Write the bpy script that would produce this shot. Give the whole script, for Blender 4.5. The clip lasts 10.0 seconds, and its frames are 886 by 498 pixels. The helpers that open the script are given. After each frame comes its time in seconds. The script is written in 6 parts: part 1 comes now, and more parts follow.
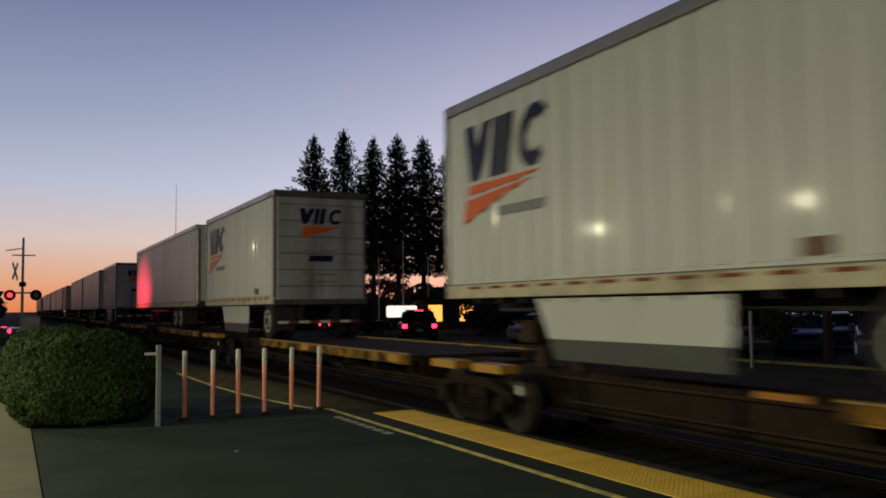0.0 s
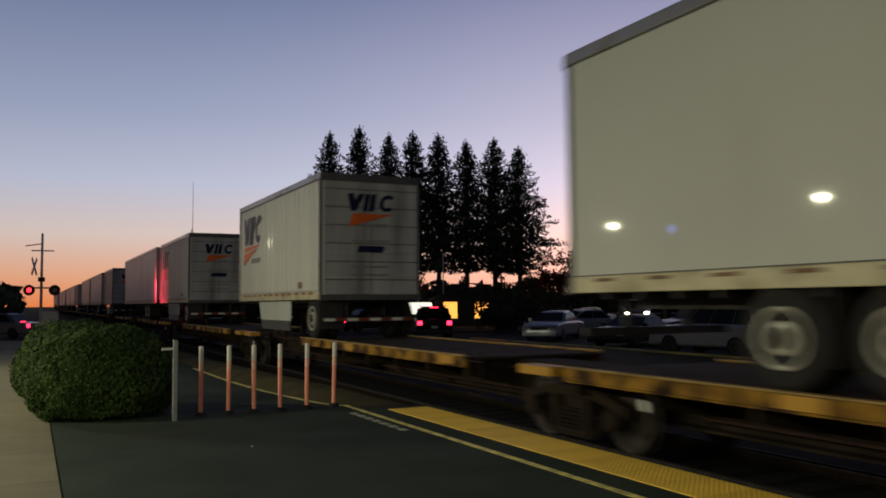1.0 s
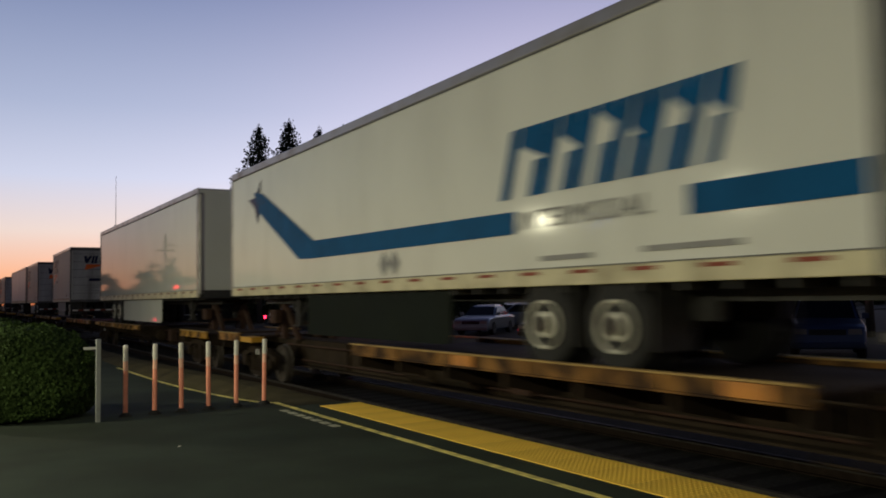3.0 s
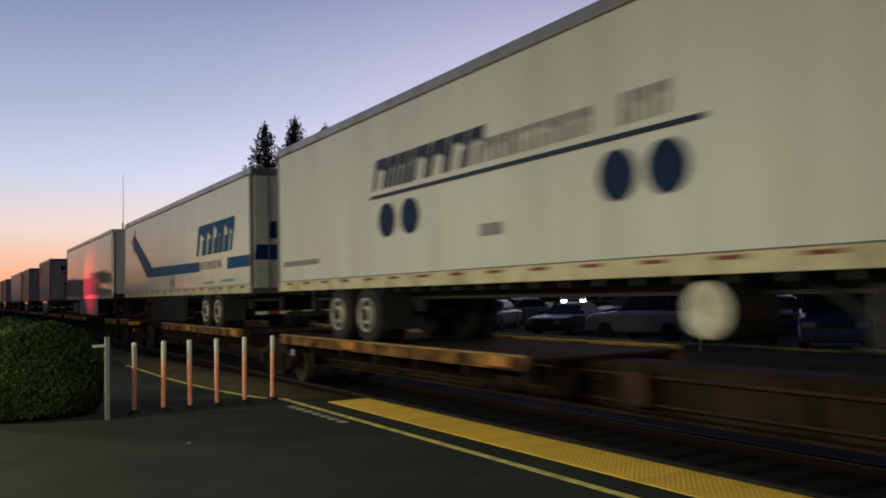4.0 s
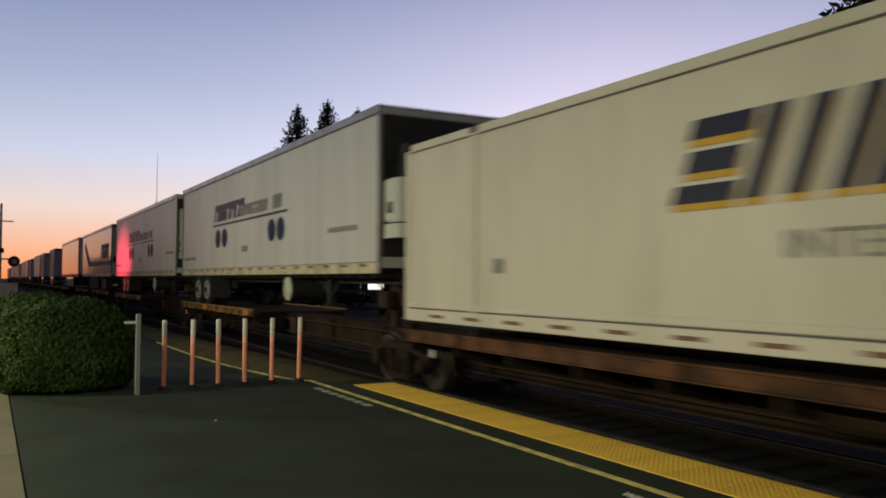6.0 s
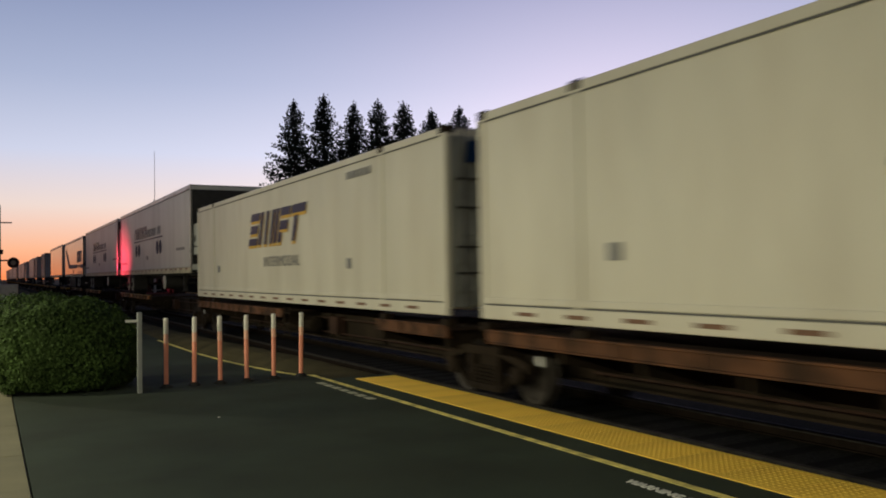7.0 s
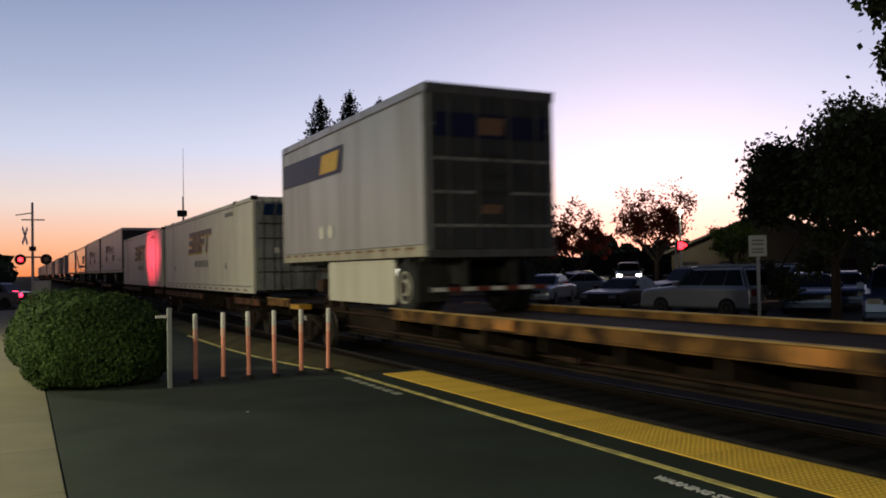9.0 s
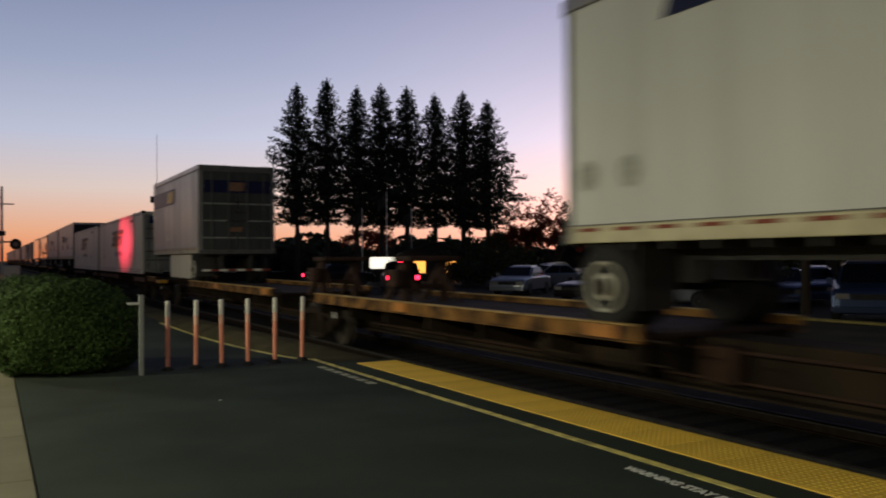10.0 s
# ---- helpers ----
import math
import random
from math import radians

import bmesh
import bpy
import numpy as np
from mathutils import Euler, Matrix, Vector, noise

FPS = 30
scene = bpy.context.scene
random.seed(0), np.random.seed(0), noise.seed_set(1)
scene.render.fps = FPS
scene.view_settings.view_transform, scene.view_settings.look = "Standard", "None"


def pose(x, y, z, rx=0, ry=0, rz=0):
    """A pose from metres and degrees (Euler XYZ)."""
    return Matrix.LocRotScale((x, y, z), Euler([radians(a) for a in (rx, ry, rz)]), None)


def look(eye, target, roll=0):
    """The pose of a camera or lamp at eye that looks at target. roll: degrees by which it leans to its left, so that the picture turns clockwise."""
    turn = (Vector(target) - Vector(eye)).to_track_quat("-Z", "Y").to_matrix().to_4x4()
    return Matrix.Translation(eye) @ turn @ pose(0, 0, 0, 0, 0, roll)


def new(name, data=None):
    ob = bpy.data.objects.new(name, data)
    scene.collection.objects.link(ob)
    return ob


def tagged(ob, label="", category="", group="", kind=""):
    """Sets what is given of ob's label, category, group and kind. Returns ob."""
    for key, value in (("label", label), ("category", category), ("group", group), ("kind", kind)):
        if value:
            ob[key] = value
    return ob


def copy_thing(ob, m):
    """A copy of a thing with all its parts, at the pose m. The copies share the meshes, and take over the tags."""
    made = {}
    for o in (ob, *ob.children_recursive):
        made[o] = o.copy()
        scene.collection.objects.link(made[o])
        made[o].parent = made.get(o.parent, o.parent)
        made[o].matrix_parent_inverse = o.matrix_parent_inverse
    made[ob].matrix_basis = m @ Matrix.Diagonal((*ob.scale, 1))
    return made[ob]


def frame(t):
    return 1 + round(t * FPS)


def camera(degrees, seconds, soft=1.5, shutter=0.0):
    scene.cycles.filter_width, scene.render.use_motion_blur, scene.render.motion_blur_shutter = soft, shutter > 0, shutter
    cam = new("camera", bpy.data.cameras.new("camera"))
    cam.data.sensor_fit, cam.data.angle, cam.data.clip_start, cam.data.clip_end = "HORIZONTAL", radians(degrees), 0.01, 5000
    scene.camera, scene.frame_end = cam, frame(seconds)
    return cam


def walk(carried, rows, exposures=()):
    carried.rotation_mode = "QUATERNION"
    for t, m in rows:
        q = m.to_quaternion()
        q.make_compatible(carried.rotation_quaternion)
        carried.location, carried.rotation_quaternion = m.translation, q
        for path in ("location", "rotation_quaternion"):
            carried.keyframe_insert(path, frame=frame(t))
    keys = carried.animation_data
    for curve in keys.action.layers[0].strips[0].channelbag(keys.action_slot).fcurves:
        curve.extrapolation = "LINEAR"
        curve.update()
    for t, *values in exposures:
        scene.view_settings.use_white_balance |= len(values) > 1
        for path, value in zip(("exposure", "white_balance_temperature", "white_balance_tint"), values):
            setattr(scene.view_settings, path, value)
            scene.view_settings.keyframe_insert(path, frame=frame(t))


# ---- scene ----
EYE = (0.0, 0.0, 1.653)          # above the platform, which lies at z = 0
CLIP = 10.0


def aim(yaw, pitch, lean):
    """Pose of the hand-held camera: heading from the track's line, tilt and lean in degrees."""
    return pose(*EYE, 0, 0, yaw) @ pose(0, 0, 0, 90 + pitch) @ pose(0, 0, 0, 0, 0, -lean)


cam = camera(56.2, CLIP, soft=1.8, shutter=0.5)
PATH = [
    (0.0, aim(-27.50, 3.94, 0.72)),
    (0.5, aim(-26.89, 3.91, 0.69)),
    (1.0, aim(-26.44, 3.74, 0.44)),
    (1.5, aim(-25.95, 3.60, 0.44)),
    (2.0, aim(-26.17, 3.53, 0.25)),
    (2.2, aim(-27.30, 3.58, 0.03)),
    (2.5, aim(-30.32, 3.61, 0.62)),
    (2.8, aim(-30.88, 3.50, 0.49)),
    (3.0, aim(-31.17, 3.33, 0.98)),
    (3.2, aim(-31.37, 3.25, 1.21)),
    (4.3, aim(-30.31, 2.88, 1.53)),
    (4.5, aim(-30.10, 2.77, 1.58)),
    (5.0, aim(-29.48, 2.66, 0.57)),
    (5.5, aim(-28.98, 2.60, -0.13)),
    (6.0, aim(-28.70, 2.14, -0.30)),
    (6.2, aim(-29.01, 1.90, -0.25)),
    (7.3, aim(-28.48, 1.49, 1.21)),
    (7.5, aim(-28.15, 1.38, 1.01)),
    (8.0, aim(-27.67, 1.06, 1.08)),
    (8.2, aim(-27.43, 1.13, 1.16)),
    (8.5, aim(-27.29, 1.12, 1.07)),
    (9.0, aim(-26.93, 1.30, 1.09)),
    (9.5, aim(-26.57, 1.04, 0.59)),
    (9.8, aim(-27.23, 0.67, 0.64)),
    (10.0, aim(-28.61, 0.60, 0.37)),
]
walk(cam, PATH, [(0.0, -0.35), (0.5, -0.05), (1.0, -0.40), (1.5, -0.35), (2.0, -0.25), (3.0, 0.0), (5.0, 0.0), (7.5, 0.02), (8.5, 0.02), (9.0, 0.06), (9.5, -0.17), (10.0, -0.29)])

# ---- light ----
GLOW = (math.sin(radians(41)), math.cos(radians(41)), 0.0)   # where the sun went down


def make_world():
    w = bpy.data.worlds.new("dusk_sky")
    scene.world = w
    w.use_nodes = True
    nt = w.node_tree
    nt.nodes.clear()
    N, L = nt.nodes.new, nt.links.new
    tc = N("ShaderNodeTexCoord")
    sep = N("ShaderNodeSeparateXYZ")
    L(tc.outputs["Generated"], sep.inputs[0])
    ramp = N("ShaderNodeValToRGB")
    stops = ((0.0, (0.91, 0.25, 0.08)), (0.032, (0.86, 0.43, 0.25)), (0.08, (0.75, 0.61, 0.55)), (0.14, (0.54, 0.57, 0.71)),
             (0.22, (0.36, 0.41, 0.57)), (0.36, (0.162, 0.208, 0.37)), (0.6, (0.05, 0.066, 0.13)), (1.0, (0.02, 0.028, 0.07)))
    els = ramp.color_ramp.elements
    for k, (p, c) in enumerate(stops):
        e = els[k] if k < 2 else els.new(p)
        e.position, e.color = p, (*c, 1)
    L(sep.outputs["Z"], ramp.inputs[0])
    dot = N("ShaderNodeVectorMath")
    dot.operation = "DOT_PRODUCT"
    dot.inputs[1].default_value = GLOW
    L(tc.outputs["Generated"], dot.inputs[0])
    side = N("ShaderNodeMapRange")
    side.interpolation_type = "SMOOTHSTEP"
    for k, v in (("From Min", -0.6), ("From Max", 1.05), ("To Min", 0.22), ("To Max", 1.22)):
        side.inputs[k].default_value = v
    L(dot.outputs["Value"], side.inputs["Value"])
    mul = N("ShaderNodeVectorMath")
    mul.operation = "SCALE"
    L(ramp.outputs[0], mul.inputs[0])
    L(side.outputs[0], mul.inputs["Scale"])
    # the bright patch round the sunken sun
    pw = N("ShaderNodeMath")
    pw.operation, pw.use_clamp = "POWER", False
    cl = N("ShaderNodeMath")
    cl.operation = "MAXIMUM"
    cl.inputs[1].default_value = 0.0
    L(dot.outputs["Value"], cl.inputs[0])
    L(cl.outputs[0], pw.inputs[0])
    pw.inputs[1].default_value = 16.0
    gl = N("ShaderNodeVectorMath")
    gl.operation = "SCALE"
    gl.inputs[0].default_value = (0.41, 0.27, 0.29)
    L(pw.outputs[0], gl.inputs["Scale"])
    add = N("ShaderNodeVectorMath")
    add.operation = "ADD"
    L(mul.outputs[0], add.inputs[0])
    L(gl.outputs[0], add.inputs[1])
    low = N("ShaderNodeMath")
    low.operation = "POWER"
    low.inputs[1].default_value = 110.0
    L(cl.outputs[0], low.inputs[0])
    hot = N("ShaderNodeVectorMath")
    hot.operation = "SCALE"
    hot.inputs[0].default_value = (0.60, 0.13, 0.05)
    L(low.outputs[0], hot.inputs["Scale"])
    add2 = N("ShaderNodeVectorMath")
    add2.operation = "ADD"
    L(add.outputs[0], add2.inputs[0])
    L(hot.outputs[0], add2.inputs[1])
    bg = N("ShaderNodeBackground")
    bg.inputs["Strength"].default_value = 1.0
    L(add2.outputs[0], bg.inputs["Color"])
    out = N("ShaderNodeOutputWorld")
    L(bg.outputs[0], out.inputs["Surface"])


make_world()


def lamp_object(kind, name, m, energy, colour, size=0.3, spot=None):
    d = bpy.data.lights.new(name, kind)
    d.energy, d.color = energy, colour
    if kind == "AREA":
        d.shape, d.size, d.size_y = "ELLIPSE", size[0], size[1]
    else:
        d.shadow_soft_size = size
    if spot:
        d.spot_size, d.spot_blend = radians(spot), 1.0
    ob = new(name, d)
    ob.matrix_basis = m
    return ob


LAMPS_Y = (22.8, 14.4, 6.0, -2.4)
LAMPS_X, LAMP_Z = -6.0, 4.35
for y, watts in zip(LAMPS_Y, (540, 500, 460, 400)):
    lamp_object("AREA", "platform_light", pose(LAMPS_X + 0.35, y, LAMP_Z - 0.1, 0, -25, 0), watts, (1.0, 0.95, 0.64), (0.06, 0.40))
lamp_object("SPOT", "flasher_light", look((1.25, 51.6, 2.55), (6.1, 46.2, 2.7)), 4300, (1.0, 0.05, 0.10), 0.12, 31)


# ---- materials ----
def mat(name, base, rough=0.6, metal=0.0, var=0.15, scale=3.0, stretch=(1, 1, 1), dirt=None, dirt_amount=0.35, dirt_scale=1.0,
        bump=0.1, bump_scale=80.0, emit=None, power=0.0, rand=0.0, spec=0.5, dirt_range=(0.45, 0.75)):
    m = bpy.data.materials.new(name)
    m.use_nodes = True
    nt = m.node_tree
    N, L = nt.nodes.new, nt.links.new
    b = nt.nodes["Principled BSDF"]
    b.inputs["Roughness"].default_value, b.inputs["Metallic"].default_value = rough, metal
    b.inputs["Specular IOR Level"].default_value = spec
    tc = N("ShaderNodeTexCoord")
    mp = N("ShaderNodeMapping")
    mp.inputs["Scale"].default_value = stretch
    L(tc.outputs["Object"], mp.inputs[0])

    def noise_node(s, detail=5.0):
        n = N("ShaderNodeTexNoise")
        n.inputs["Scale"].default_value, n.inputs["Detail"].default_value = s, detail
        L(mp.outputs[0], n.inputs["Vector"])
        return n

    def mix(kind, fac, a, c):
        x = N("ShaderNodeMix")
        x.data_type, x.blend_type = "RGBA", kind
        for sock, v in ((x.inputs[0], fac), (x.inputs[6], a), (x.inputs[7], c)):
            if isinstance(v, (int, float)):
                sock.default_value = v
            elif isinstance(v, tuple):
                sock.default_value = (*v, 1)
            else:
                L(v, sock)
        return x.outputs[2]

    n1 = noise_node(scale)
    ramp = N("ShaderNodeValToRGB")
    ramp.color_ramp.elements[0].position, ramp.color_ramp.elements[1].position = 0.3, 0.7
    ramp.color_ramp.elements[0].color = (*[max(0, c * (1 - var)) for c in base], 1)
    ramp.color_ramp.elements[1].color = (*[min(1, c * (1 + var)) for c in base], 1)
    L(n1.outputs["Fac"], ramp.inputs[0])
    col = ramp.outputs[0]
    if dirt:
        n2 = noise_node(dirt_scale, 8.0)
        r2 = N("ShaderNodeMapRange")
        r2.inputs["From Min"].default_value, r2.inputs["From Max"].default_value = dirt_range
        r2.inputs["To Max"].default_value = dirt_amount
        L(n2.outputs["Fac"], r2.inputs[0])
        col = mix("MIX", r2.outputs[0], col, dirt)
        rr = N("ShaderNodeMapRange")
        rr.inputs["To Min"].default_value, rr.inputs["To Max"].default_value = rough, min(1, rough + 0.3)
        L(r2.outputs[0], rr.inputs[0])
        L(rr.outputs[0], b.inputs["Roughness"])
    if rand:
        oi = N("ShaderNodeObjectInfo")
        r3 = N("ShaderNodeMapRange")
        r3.inputs["To Min"].default_value, r3.inputs["To Max"].default_value = 1 - rand, 1 + rand
        L(oi.outputs["Random"], r3.inputs[0])
        sc = N("ShaderNodeVectorMath")
        sc.operation = "SCALE"
        L(col, sc.inputs[0])
        L(r3.outputs[0], sc.inputs["Scale"])
        col = sc.outputs[0]
    L(col, b.inputs["Base Color"])
    if bump:
        n3 = noise_node(bump_scale, 3.0)
        bp = N("ShaderNodeBump")
        bp.inputs["Strength"].default_value, bp.inputs["Distance"].default_value = bump, 0.01
        L(n3.outputs["Fac"], bp.inputs["Height"])
        L(bp.outputs[0], b.inputs["Normal"])
    if emit:
        b.inputs["Emission Color"].default_value = (*emit, 1)
        b.inputs["Emission Strength"].default_value = power
    return m


def leaf_mat(name, base, var=0.35):
    m = mat(name, base, 0.8, 0, var, 2.0, bump=0, spec=0.15)
    nt = m.node_tree
    b = nt.nodes["Principled BSDF"]
    g = nt.nodes.new("ShaderNodeNewGeometry")
    r = nt.nodes.new("ShaderNodeMapRange")
    r.inputs["To Min"].default_value, r.inputs["To Max"].default_value = 1 - var, 1 + var
    s = nt.nodes.new("ShaderNodeVectorMath")
    s.operation = "SCALE"
    src = b.inputs["Base Color"].links[0].from_socket
    nt.links.new(g.outputs["Random Per Island"], r.inputs[0])
    nt.links.new(src, s.inputs[0])
    nt.links.new(r.outputs[0], s.inputs["Scale"])
    nt.links.new(s.outputs[0], b.inputs["Base Color"])
    return m


def backlit(m, colour, share):
    """Lets light through thin leaves."""
    nt = m.node_tree
    b = nt.nodes["Principled BSDF"]
    out = nt.nodes["Material Output"]
    tr = nt.nodes.new("ShaderNodeBsdfTranslucent")
    tr.inputs["Color"].default_value = (*colour, 1)
    mx = nt.nodes.new("ShaderNodeMixShader")
    mx.inputs[0].default_value = share
    nt.links.new(b.outputs[0], mx.inputs[1])
    nt.links.new(tr.outputs[0], mx.inputs[2])
    nt.links.new(mx.outputs[0], out.inputs["Surface"])
    return m


def glazed(m, weight, rough):
    """A thin clear coat, as polished paint has."""
    b = m.node_tree.nodes["Principled BSDF"]
    b.inputs["Coat Weight"].default_value, b.inputs["Coat Roughness"].default_value = weight, rough
    return m


GRIME = (0.13, 0.11, 0.08)
STREAK = (1, 1, 0.12)
